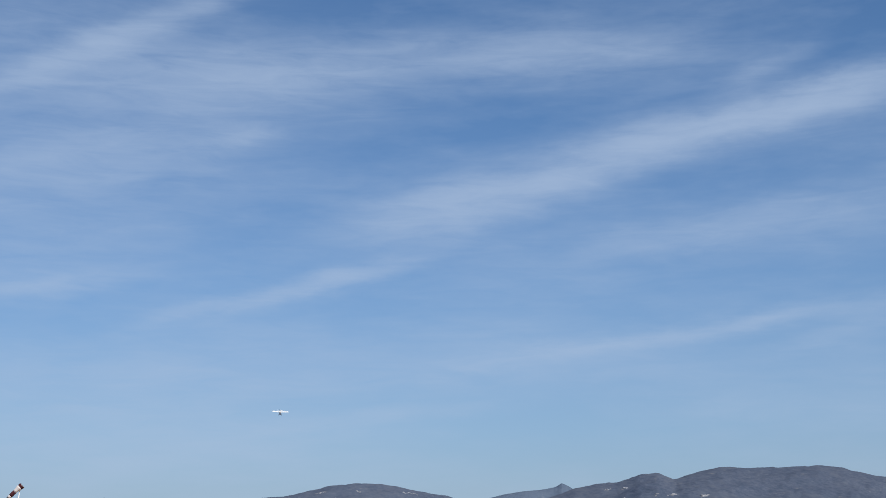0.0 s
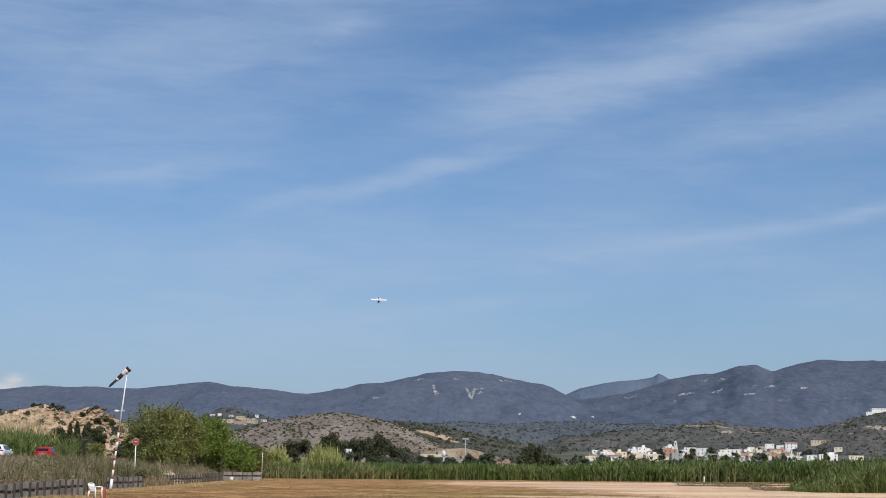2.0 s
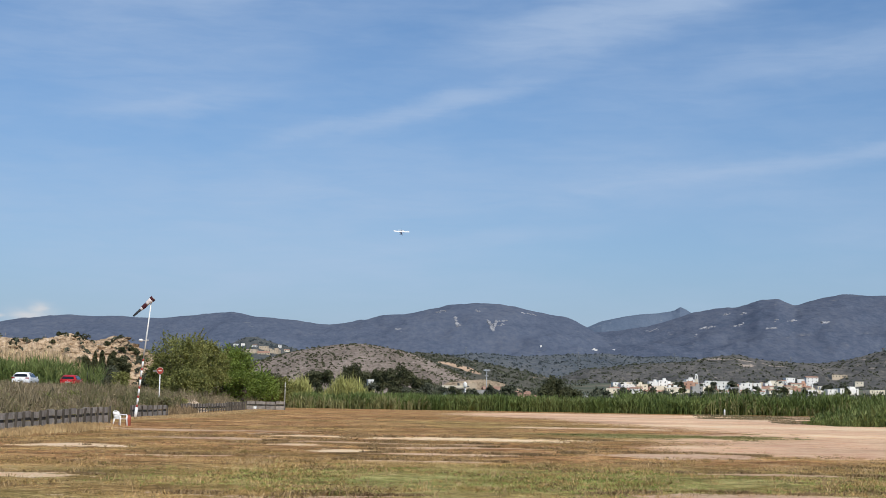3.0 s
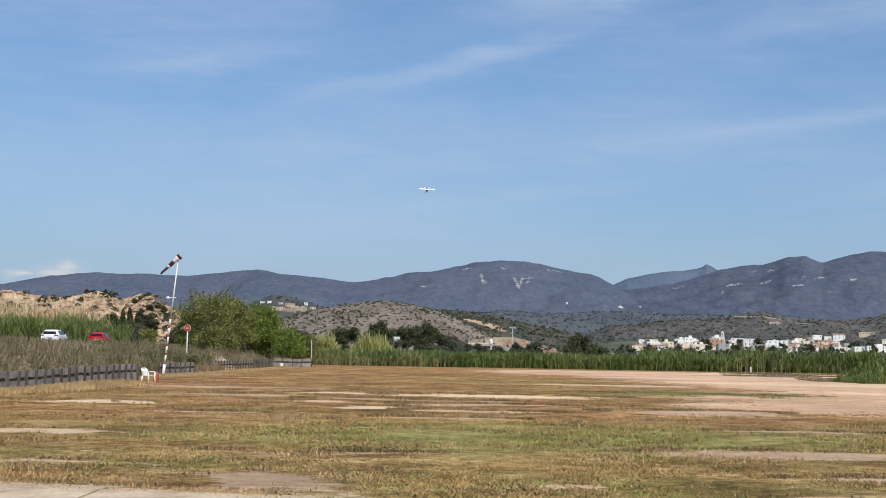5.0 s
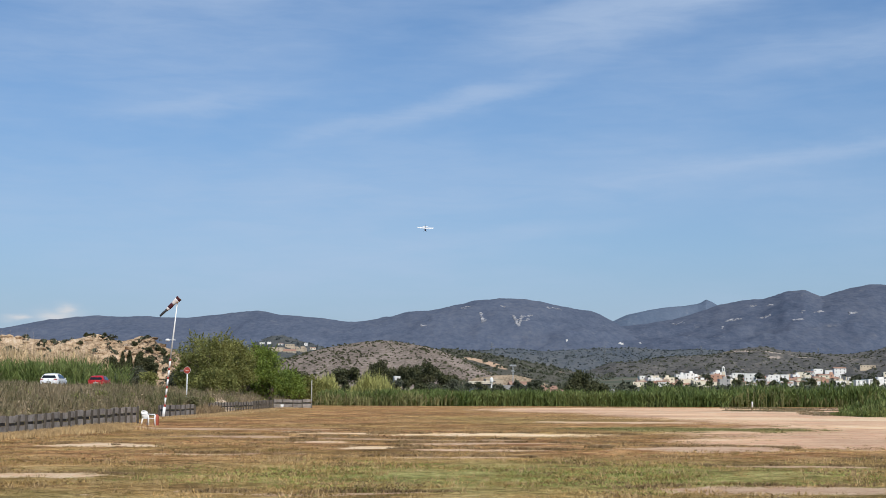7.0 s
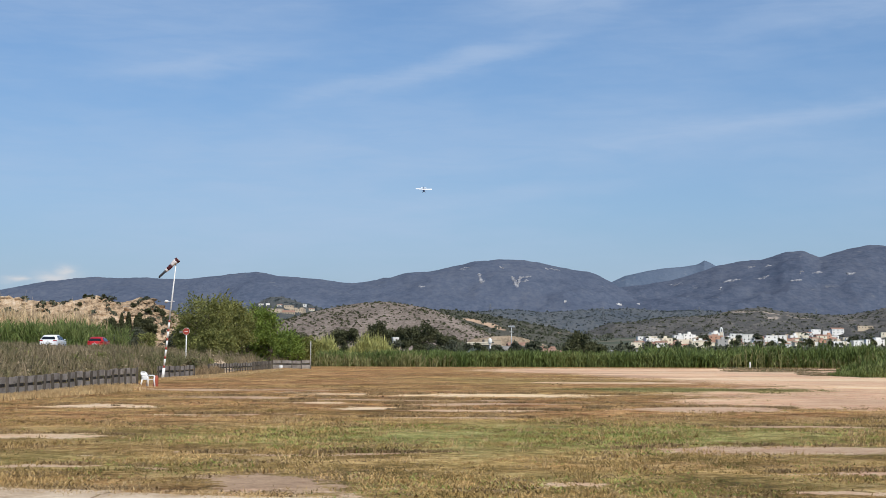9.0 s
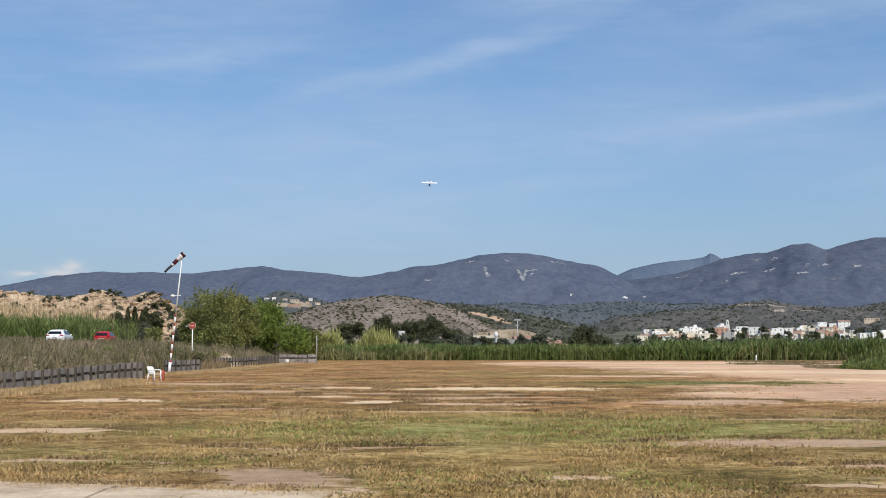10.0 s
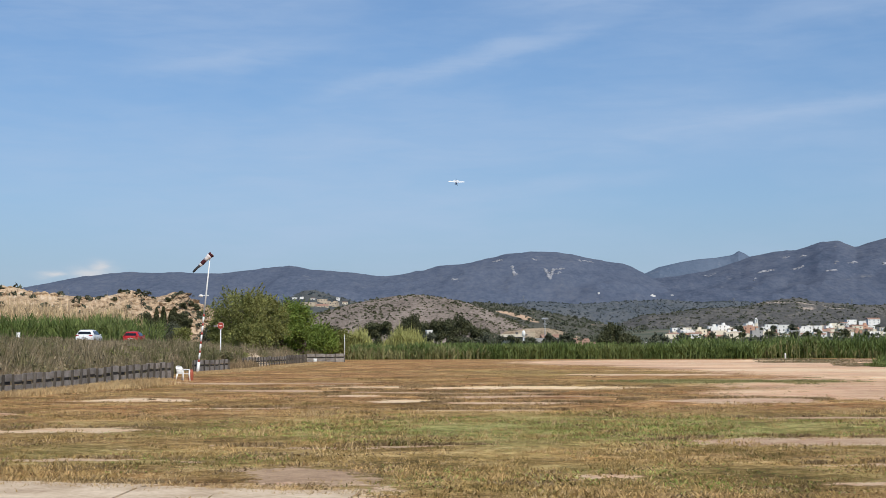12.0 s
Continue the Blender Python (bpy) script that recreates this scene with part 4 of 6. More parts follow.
def make_trees():
    tree("willow_shrub", -26.6, 166, 7.9, 4.0, 0.0, 15000, 0.11, LEAF_DRY_BUSH, "olive-brown leafy shrub with several thin stems", "tree", 41, 6, 54)
    tree("willow_shrub", -25.2, 178, 8.2, 3.2, 0.0, 11000, 0.12, LEAF_DRY_BUSH, "olive leafy shrub in the thicket's middle", "tree", 48, 5, 44)
    tree("willow_shrub", -22.9, 187, 8.0, 3.4, 0.0, 11000, 0.13, LEAF_GREEN, "fresh green leafy shrub beside the brownish one", "tree", 42, 5, 42)
    tree("willow_shrub", -21.5, 203, 6.0, 3.4, 0.0, 8000, 0.14, LEAF_GREEN, "lower green shrub at the thicket's end", "tree", 43, 4, 28)
    tree("willow_shrub", -18.9, 207, 4.3, 2.6, 0.0, 5000, 0.14, LEAF_DRY_BUSH, "low olive shrub trailing off the thicket", "tree", 49, 3, 20)
    tree("willow_shrub", -28.6, 170, 5.2, 2.4, 0.0, 5500, 0.12, LEAF_DRY_BUSH, "low olive-brown shrub beside the no-entry sign", "tree", 44, 3, 22)
    tree("willow_shrub", -24.4, 160, 4.2, 2.6, 0.0, 5500, 0.12, LEAF_DRY_BUSH, "low brown shrub at the thicket's foot", "tree", 47, 3, 22)
    tree("dark_shrub", -21.0, 216, 5.6, 2.6, 0.0, 3000, 0.17, LEAF_PINE, "dark green shrub behind the willow thicket", "tree", 45, 2, 16)
    for k in range(30):
        rng = np.random.default_rng(800 + k)
        y = rng.uniform(62, 150)
        x = rng.uniform(-27, -20) if y > 78 else rng.uniform(-24, -18.6)
        s = rng.uniform(0.6, 1.15)
        tree("bramble", x, y, s * 1.15, s * 1.2, 0.0, 1300, 0.06 + 0.0003 * y, (LEAF_DRY_BUSH, WEEDS)[k % 2], "low dusty bramble among the bank's weeds", "shrub", 830 + k, 2, 9)
    # pines at the foot of the stony hill: x, height, crown radius, y
    for k, (x, h, r, y) in enumerate(((-19.5, 9.6, 2.7, 330), (-11.4, 9.9, 3.3, 330), (-6.3, 8.5, 3.2, 322), (-1.5, 9.4, 3.7, 330), (-8.8, 7.2, 2.8, 338), (3.4, 7.2, 2.9, 326), (-23.6, 8.0, 2.5, 340), (-4.0, 9.2, 2.8, 341), (-14.5, 7.4, 2.6, 342))):
        tree("umbrella_pine", x, y, h * 1.1, r, h * 0.35, 3200, 0.22, LEAF_PINE, "dark umbrella pine with a broad crown", "tree", 50 + k, 1, 13, 0.8, "pines below the stony hill")
    for k, (x, h, r, y) in enumerate(((-1.2, 5.2, 2.6, 318), (4.6, 5.0, 2.4, 318), (7.4, 4.4, 2.0, 322), (11.8, 5.4, 1.9, 345), (16.6, 5.0, 1.8, 345), (20.8, 5.6, 2.2, 345), (-20.6, 6.4, 1.9, 322), (1.5, 4.6, 2.2, 316), (-7.3, 5.2, 1.9, 296), (-9.6, 5.0, 1.8, 300))):
        tree("garden_tree", x, y, h * 1.05, r * 1.15, 0.2, 1800, 0.22, LEAF_SHRUB if k % 3 else LEAF_PINE, "round grey-green garden tree", "tree", 60 + k, 1, 8)
    for k, (x, y, h, r) in enumerate(((50, 500, 9.0, 3.8), (54, 505, 10.6, 4.4), (58, 510, 10.0, 4.0), (61, 510, 8.0, 3.4), (96, 620, 7, 3.6), (84, 610, 6.5, 3.5), (112, 640, 8, 4), (28, 470, 6.0, 3.0), (35, 480, 6.5, 3.2))):
        tree("broad_tree", x, y, h, r, 0.5, 1600, 0.45, LEAF_PINE if k < 4 else LEAF_SHRUB, "dark broad-crowned tree in the valley", "tree", 70 + k, 1, 10)
    for k in range(30):
        rng = np.random.default_rng(700 + k)
        u, y = rng.uniform(0.15, 0.33), rng.uniform(1130, 1190) if k % 2 else rng.uniform(1235, 1262)
        h = rng.uniform(5.0, 8.0) * (1 if k % 2 else 1.2)
        tree("town_tree", u * y, y, h, h * 0.5, 0.5, 500, 0.75, LEAF_PINE if k % 2 else LEAF_SHRUB, "dark tree at the edge of the town", "tree", 720 + k, 1, 8)
    for k, (x, h) in enumerate(((-50.6, 6.3), (-49.7, 6.6), (-48.6, 6.0), (-47.7, 6.1))):
        cypress(x, 231 + (k % 3), h, 110 + k)
    tree("evergreen_oak", -52.3, 230, 6.3, 2.0, 0.3, 6500, 0.16, LEAF_PINE, "dense dark evergreen tree below the quarry", "tree", 116, 2, 26)
    tree("evergreen_oak", -46.6, 233, 6.2, 1.5, 2.4, 5000, 0.16, LEAF_PINE, "dense dark evergreen tree beside the cypresses", "tree", 117, 2, 24)
    for k, (x, y, h, r) in enumerate(((-42.5, 204, 3.4, 1.9), (-40.0, 200, 2.9, 1.7), (-37.5, 206, 3.2, 1.9), (-35.0, 200, 2.6, 1.6), (-32.0, 196, 2.6, 1.8), (-29.5, 192, 2.8, 1.8), (-45.0, 206, 3.0, 1.8))):
        tree("low_shrub", x, y, h, r, 0.0, 2600, 0.13, LEAF_DRY_BUSH if k % 2 else LEAF_SHRUB, "low brownish-green shrub beside the road", "shrub", 120 + k, 2, 14)


def cypress(x, y, height, seed):
    """A dense dark column that tapers to an uneven tip."""
    rng = np.random.default_rng(seed)
    g = float(rise(x, y))
    root = empty("cypress", pose(x, y, g), "dark cypress in a short row below the quarry", "tree", "cypress row")
    part("trunk", bar([(0, 0, -0.2), (0, 0, height * 0.5), (0, 0, height * 0.9)], [0.14, 0.09, 0.02], 7), BARK, root)
    n = 2600
    q = rng.uniform(0.03, 1, n)
    r = 0.85 * np.minimum(1, 2.2 * (1 - q)) ** 0.7 * rng.uniform(0.5, 1.05, n) * (1 + 0.25 * np.sin(9 * q + seed))
    a = rng.uniform(0, 2 * math.pi, n)
    v, f = fan_leaves(np.stack([r * np.cos(a), r * np.sin(a), q * height], 1), 0.15, rng, 1.4)
    part("crown", mesh_of("crown", v, f), LEAF_PINE, root)


def shrub_cover(name, verts, n, size, material, label, seed, low=0.0, high=0.96):
    """Shrubs strewn over a slope, as small leafy clumps."""
    rng = np.random.default_rng(seed)
    rows, cols, _ = verts.shape
    top = int(rows * 0.8 * high)
    j, i = rng.integers(int(top * low), top, n), rng.integers(0, cols, n)
    p = verts[j, i] + np.stack([rng.normal(0, 1.2, n), rng.normal(0, 1.2, n), 0 * j], 1)
    s = size * rng.uniform(0.4, 1.5, n)
    k = np.repeat(np.arange(n), 14)
    d = rng.normal(size=(len(k), 3))
    d /= np.linalg.norm(d, axis=1)[:, None]
    d[:, 2] = np.abs(d[:, 2])
    c = p[k] + d * s[k][:, None] * np.array([0.75, 0.75, 0.7])
    v, f = fan_leaves(c, 1.0, rng)
    mid = np.repeat(c, 4, axis=0)
    v = mid + (v - mid) * np.repeat(s[k], 4)[:, None] * 0.5
    return stuff(name, [(v, f)], material, label, "shrubs")


make_grass()
make_weeds()
make_reeds()
make_trees()
shrub_cover("hill_shrubs", STONY, 2400, 0.75, LEAF_PINE, "dark shrubs strewn over the stony hill", 90)
shrub_cover("slope_scrub", DARK, 1300, 1.6, LEAF_SHRUB, "dense dark scrub on the low hill", 91)
shrub_cover("terrace_scrub", EAST, 3200, 1.55, LEAF_SHRUB, "dark trees and scrub on the eastern hill", 92)
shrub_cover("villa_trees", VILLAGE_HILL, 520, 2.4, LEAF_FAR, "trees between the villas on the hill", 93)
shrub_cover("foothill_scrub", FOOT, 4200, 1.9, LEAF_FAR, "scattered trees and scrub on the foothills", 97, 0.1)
shrub_cover("quarry_scrub", QUARRY, 420, 0.85, LEAF_SHRUB, "sparse dark bushes on the quarry slope", 94, 0.3, 1.24)


def rock_shape():
    bm = bmesh.new()
    bmesh.ops.create_icosphere(bm, subdivisions=1, radius=1.0)
    bm.verts.ensure_lookup_table()
    base, tris = np.array([v.co for v in bm.verts]), np.array([[v.index for v in f.verts] for f in bm.faces])
    bm.free()
    return base, tris


def make_boulders():
    """Broken rock strewn over the quarry slope."""
    rng = np.random.default_rng(96)
    base, tris = rock_shape()
    rows, cols, _ = QUARRY.shape
    n = 2200
    j, i = rng.integers(4, int(rows * 0.8), n), rng.integers(0, cols, n)
    keep = patchy(QUARRY[j, i, 0], QUARRY[j, i, 1], 16.0, 6.0) > rng.uniform(-0.3, 0.4, n)
    vs, fs, k = [], [], 0
    for p in QUARRY[j[keep], i[keep]]:
        s = rng.uniform(0.3, 1.0) ** 2 * 1.15
        v = base * rng.uniform(0.6, 1.25, (len(base), 1)) * np.array([1.6, 1.0, 0.6]) * s
        vs.append(v + p)
        fs.append(tris + k)
        k += len(base)
    stuff("quarry_boulders", [(np.concatenate(vs), np.concatenate(fs))], ORANGE_ROCK, "broken ochre boulders on the quarry slope", "rocks")


make_boulders()


def make_valley_trees():
    rng = np.random.default_rng(95)
    n = 3000
    y = 560 + 1890 * rng.uniform(0, 1, n) ** 1.15
    x = rng.uniform(-0.3, 0.5, n) * y
    keep = (patchy(x, y, 120.0, 4.0) > rng.uniform(-0.5, 0.35, n)) & ~((y > 950) & (y < 1450) & (x / y > 0.13) & (x / y < 0.36))
    x, y = x[keep], y[keep]
    p = np.stack([x, y, rise(x, y)], 1)
    s = rng.uniform(1.2, 3.4, len(p))
    k = np.repeat(np.arange(len(p)), 36)
    d = rng.normal(size=(len(k), 3))
    d /= np.linalg.norm(d, axis=1)[:, None]
    c = p[k] + np.array([0, 0, 1.0]) * s[k][:, None] + d * s[k][:, None]
    v, f = fan_leaves(c, 1.0, rng)
    mid = np.repeat(c, 4, axis=0)
    stuff("valley_trees", [(mid + (v - mid) * np.repeat(s[k], 4)[:, None] * 0.36, f)], LEAF_SHRUB, "orchards and scattered trees on the valley floor", "trees")


make_valley_trees()

# ---- materials of the things ----
WOOD = mixed("weathered_grey_wood", [(0.3, (0.12, 0.104, 0.088)), (0.5, (0.25, 0.222, 0.195)), (0.7, (0.38, 0.342, 0.305))], 2.5, 22, 0.9, 0.5, 0.01, vary=0.18)
# near-black tone for the strips that paint shade between the fence planks
GAP_SHADE_WOOD = mixed("gap_shade_wood", [(0.3, (0.02, 0.018, 0.016)), (0.7, (0.05, 0.045, 0.04))], 2.5, 22, 0.9, 0.5, 0.01, vary=0.15)
WHITE_PAINT = plain("white_paint", (0.78, 0.77, 0.74), 0.5)
RED_PAINT = plain("red_paint", (0.4, 0.06, 0.035), 0.5)
SOCK_RED = plain("faded_red_cloth", (0.075, 0.022, 0.026), 0.9, gloss=0.1)
SOCK_WHITE = plain("white_cloth", (0.68, 0.62, 0.6), 0.9, gloss=0.1)
PLASTIC = plain("white_plastic", (0.8, 0.79, 0.76), 0.4)
ORANGE = plain("orange_red_plastic", (0.36, 0.085, 0.045), 0.5)
PYLON_GREY = plain("dull_zinc", (0.16, 0.17, 0.18), 0.7)
STEEL = plain("galvanised_steel", (0.42, 0.43, 0.44), 0.45, 0.7)
CAR_WHITE = plain("white_car_paint", (0.82, 0.82, 0.82), 0.25, wear=0.04)
CAR_RED = plain("red_car_paint", (0.45, 0.012, 0.014), 0.25, wear=0.06)
GLASS_DARK = plain("tinted_glass", (0.012, 0.014, 0.016), 0.08, gloss=0.8)
RUBBER = plain("black_rubber", (0.02, 0.02, 0.02), 0.85)
RIM = plain("alloy", (0.5, 0.5, 0.52), 0.3, 0.8)
LAMP_RED = plain("red_lamp_lens", (0.3, 0.01, 0.01), 0.2)
PLATE = plain("plate_white", (0.7, 0.7, 0.68), 0.5)
INK = plain("dark_ink", (0.03, 0.03, 0.035), 0.7)
BLUE_FILM = plain("dark_blue_film", (0.02, 0.03, 0.07), 0.35)
CONCRETE = mixed("pale_worn_concrete", [(0.36, (0.36, 0.255, 0.165)), (0.5, (0.54, 0.415, 0.285)), (0.64, (0.68, 0.55, 0.4))], 1.1, 14, 0.95, 0.5, 0.01)
ASPHALT = mixed("grey_asphalt", [(0.3, (0.05, 0.05, 0.05)), (0.7, (0.1, 0.1, 0.098))], 0.6, 30, 0.95, 0.4, 0.01)
WALLS = {
    "white": mixed("white_render", [(0.35, (0.68, 0.66, 0.62)), (0.65, (0.82, 0.8, 0.76))], 0.12, 1.2, 0.9, 0.1),
    "cream": mixed("cream_render", [(0.35, (0.6, 0.53, 0.4)), (0.65, (0.74, 0.67, 0.54))], 0.12, 1.2, 0.9, 0.1),
    "salmon": mixed("salmon_render", [(0.35, (0.42, 0.23, 0.16)), (0.65, (0.55, 0.33, 0.23))], 0.12, 1.2, 0.9, 0.1),
    "tan": mixed("tan_render", [(0.35, (0.4, 0.32, 0.23)), (0.65, (0.54, 0.45, 0.34))], 0.12, 1.2, 0.9, 0.1),
    "grey": mixed("grey_render", [(0.35, (0.28, 0.27, 0.26)), (0.65, (0.4, 0.39, 0.37))], 0.12, 1.2, 0.9, 0.1),
}
TILES = mixed("terracotta_roof", [(0.35, (0.24, 0.14, 0.1)), (0.65, (0.4, 0.25, 0.18))], 0.3, 2.5, 0.9, 0.3, 0.05)
PANE = plain("window_pane", (0.05, 0.055, 0.06), 0.15, gloss=0.7)

# ---- pavement and road ----


def make_paving():
    me = []
    for k, pts in enumerate((((-8.2, 10), (-3.86, 10), (-3.86, 16.9), (-5.6, 17.5), (-8.2, 18.1)), ((-3.82, 10), (-0.9, 10), (-1.3, 15.9), (-1.75, 16.3), (-3.82, 16.85)))):
        bm = bmesh.new()
        rng = np.random.default_rng(100 + k)
        loop = []
        for a, b in zip(pts, pts[1:] + pts[:1]):
            n = max(2, int(math.dist(a, b) / 0.35))
            for i in range(n):
                w = 0.0 if a[1] == 10 or a[0] == b[0] else 0.13
                loop.append(bm.verts.new((a[0] + (b[0] - a[0]) * i / n + rng.normal(0, w), a[1] + (b[1] - a[1]) * i / n + rng.normal(0, w), 0.03)))
        f = bm.faces.new(loop)
        bmesh.ops.recalc_face_normals(bm, faces=[f])
        r = bmesh.ops.extrude_face_region(bm, geom=[f])
        for v in r["geom"]:
            if isinstance(v, bmesh.types.BMVert):
                v.co.z -= 0.09
        bmesh.ops.recalc_face_normals(bm, faces=bm.faces[:])
        me.append(bm)
    root = tagged(new("pavement"), "pale worn concrete slabs at the field's edge", "pavement", kind="structure")
    for bm in me:
        part("slab", bm, CONCRETE, root)
    bm = bmesh.new()
    ys = np.linspace(20, 300, 60)
    rows = [[bm.verts.new((x, y, float(rise(x, y)) + 0.03)) for x in (-39.6, -38, -36.4, -34.8)] for y in ys]
    for a, b in zip(rows, rows[1:]):
        for i in range(3):
            bm.faces.new((a[i], a[i + 1], b[i + 1], b[i]))
    tagged(solid("road", bm, ASPHALT), "narrow grey asphalt road on the bank", "road", kind="structure")


make_paving()


def make_mound():
    """A low heap of pale earth behind the fence."""
    bm = bmesh.new()
    rows = []
    for j in range(15):
        row = []
        for i in range(13):
            u, v = i / 6 - 1, j / 7 - 1
            x, y = -21.4 + 1.4 * u - 0.6 * v, 142 + 9 * v
            k = max(0.0, 1 - u * u) * max(0.0, 1 - v * v)
            row.append(bm.verts.new((x, y, float(rise(x, y)) - 0.15 + 1.3 * k ** 0.7 + 0.12 * noise.noise(Vector((x, y * 0.4, 2))))))
        rows.append(row)
    for a, c in zip(rows, rows[1:]):
        for i in range(12):
            bm.faces.new((a[i], a[i + 1], c[i + 1], c[i])).smooth = True
    tagged(solid("ground_mound", bm, CONCRETE), "low heap of pale earth behind the fence", "earth heap", kind="structure")


make_mound()


# ---- fence ----
def make_fence(pts, bay, label, lift=0.0, tall=1.0, low_plank=True, sunk=0.0):
    """A low fence: posts, and two broad planks in each bay with a gap between them, filled by a dark strip as painted
    shade; the far runs have lost their low planks.
    """
    a, b = Vector((*pts[0], 0)), Vector((*pts[1], 0))
    n = max(2, round((b - a).length / bay))
    step = (b - a).length / n
    turn = math.degrees(math.atan2(b.y - a.y, b.x - a.x))
    rng = np.random.default_rng(int(abs(a.y)) + 5)
    root = empty("wooden_fence", pose(a.x, a.y, float(rise(a.x, a.y)) - sunk, 0, 0, turn) @ pose(0, 0, 0, 0, -math.degrees(lift / (b - a).length), 0) @ Matrix.Diagonal((1, 1, tall, 1)), label, "fence", "fence runs along the field")
    post = boxed(-0.034, 0.034, -0.05, 0.045, -0.1, 0.87, bevel=0.008)
    low = boxed(0, step - 0.03, 0.0, 0.035, 0.03, 0.42, bevel=0.006)
    high = boxed(0, step - 0.03, 0.0, 0.035, 0.565, 0.86, bevel=0.006)
    # added dark strip, set back in the plank gap in place of its shade
    rail = boxed(0.05, step - 0.08, 0.016, 0.05, 0.425, 0.56, bevel=0.006)
    data = []
    if not low_plank:
        for v in low.verts:
            v.co.z = 0.2 + 0.25 * v.co.z
    for name, bm in (("post", post), ("plank", low), ("plank", high), ("rail", rail)):
        me = bpy.data.meshes.new(name)
        bm.to_mesh(me)
        bm.free()
        me.materials.append(GAP_SHADE_WOOD if name == "rail" else POST_WOOD if name == "post" else WOOD)
        data.append((name, me))
    for k in range(n + 1):
        x, dz = k * step, rng.normal(0, 0.015)
        p = part(data[0][0], data[0][1], None, root)
        p.matrix_basis = pose(x, -0.03, dz, rng.normal(0, 1.5), rng.normal(0, 1.8), 0)
        if k < n:
            for name, me in data[1:]:
                p = part(name, me, None, root)
                p.matrix_basis = pose(x + 0.015, 0.03, dz + rng.normal(0, 0.012), rng.normal(0, 0.8), rng.normal(0, 0.7), 0)
    return root


make_fence(((-17.0, 46.8), (-14.45, 69.6)), 0.93, "low grey weathered plank fence beside the field", 0.33, 0.9, sunk=0.09)
make_fence(((-18.9, 98.2), (-18.0, 107.6)), 1.4, "short grey plank fence run beside the windsock")
make_fence(((-19.8, 126.0), (-18.4, 146.0)), 1.25, "grey plank fence run leading away along the field", 0.0, 1.05, False)
make_fence(((-18.5, 146.6), (-19.9, 176.4)), 1.6, "far grey plank fence run along the field", 0.0, 1.15, False)
make_fence(((-19.8, 177.0), (-15.2, 179.6)), 1.3, "end of the plank fence across the field's corner", 0.0, 1.25)


# ---- things on the field ----
def make_windsock():
    root = empty("windsock", pose(-18.44, 97.4, 0, 0, 5.6, 0), "leaning red and white windsock pole beside the plank fence", "windsock")
    part("base_tube", bar([(0, 0, -0.1), (0, 0, 0.78)], [0.11, 0.1], 14), WHITE_PAINT, root, "thick white base tube")
    z = 0.78
    for k in range(11):
        e = 0.17 if k % 2 == 0 else 0.46
        part("pole_band", bar([(0, 0, z), (0, 0, z + e)], [0.065, 0.065], 12), RED_PAINT if k % 2 == 0 else WHITE_PAINT, root, "red painted band" if k % 2 == 0 else "white painted band")
        z += e
    part("upper_pole", bar([(0, 0, z), (0, 0, 6.0), (0, 0, 7.95)], [0.055, 0.05, 0.032], 12), WHITE_PAINT, root, "slim white upper pole")
    part("cross_arm", bar([(-0.42, 0, 5.35), (0.2, 0, 5.42)], [0.025, 0.025], 8), WHITE_PAINT, root)
    part("lamp_pod", bar([(-0.5, 0, 5.3), (-0.44, 0, 5.34), (-0.3, 0, 5.36), (-0.2, 0, 5.36)], [0.03, 0.09, 0.1, 0.04], 12), WHITE_PAINT, root, "white lamp pod")
    part("swivel", bar([(0, 0, 7.9), (0, 0, 8.28)], [0.03, 0.03], 8), STEEL, root)
    ring = bmesh.new()
    # sock: from its mouth down to its tail
    a, d = Vector((0.12, -0.05, 8.32)), Vector((-0.674, -0.1, -0.737)).normalized()
    tube(ring, [a + d * -0.02, a + d * 0.02], [0.2, 0.2], 18, False)
    part("mouth_ring", ring, STEEL, root)
    cloth = ((0.0, 0.2), (0.2, 0.62), (0.62, 0.95), (0.95, 1.1), (1.1, 1.72))
    for k, (s, e) in enumerate(cloth):
        bm = bmesh.new()
        pts = [s + (e - s) * i / 4 for i in range(5)]
        tube(bm, [a + d * q + Vector((0, 0, -0.05 * q * q + 0.02 * math.sin(5 * q))) for q in pts], [0.2 - 0.085 * q + 0.012 * math.sin(9 * q) for q in pts], 16, False)
        r = bmesh.ops.solidify(bm, geom=bm.faces[:], thickness=0.004)
        part("cloth_band", bm, SOCK_WHITE if k % 2 else SOCK_RED if k < 3 else INK, root, "white cloth band" if k % 2 else "faded red cloth band" if k < 3 else "dark tail band")


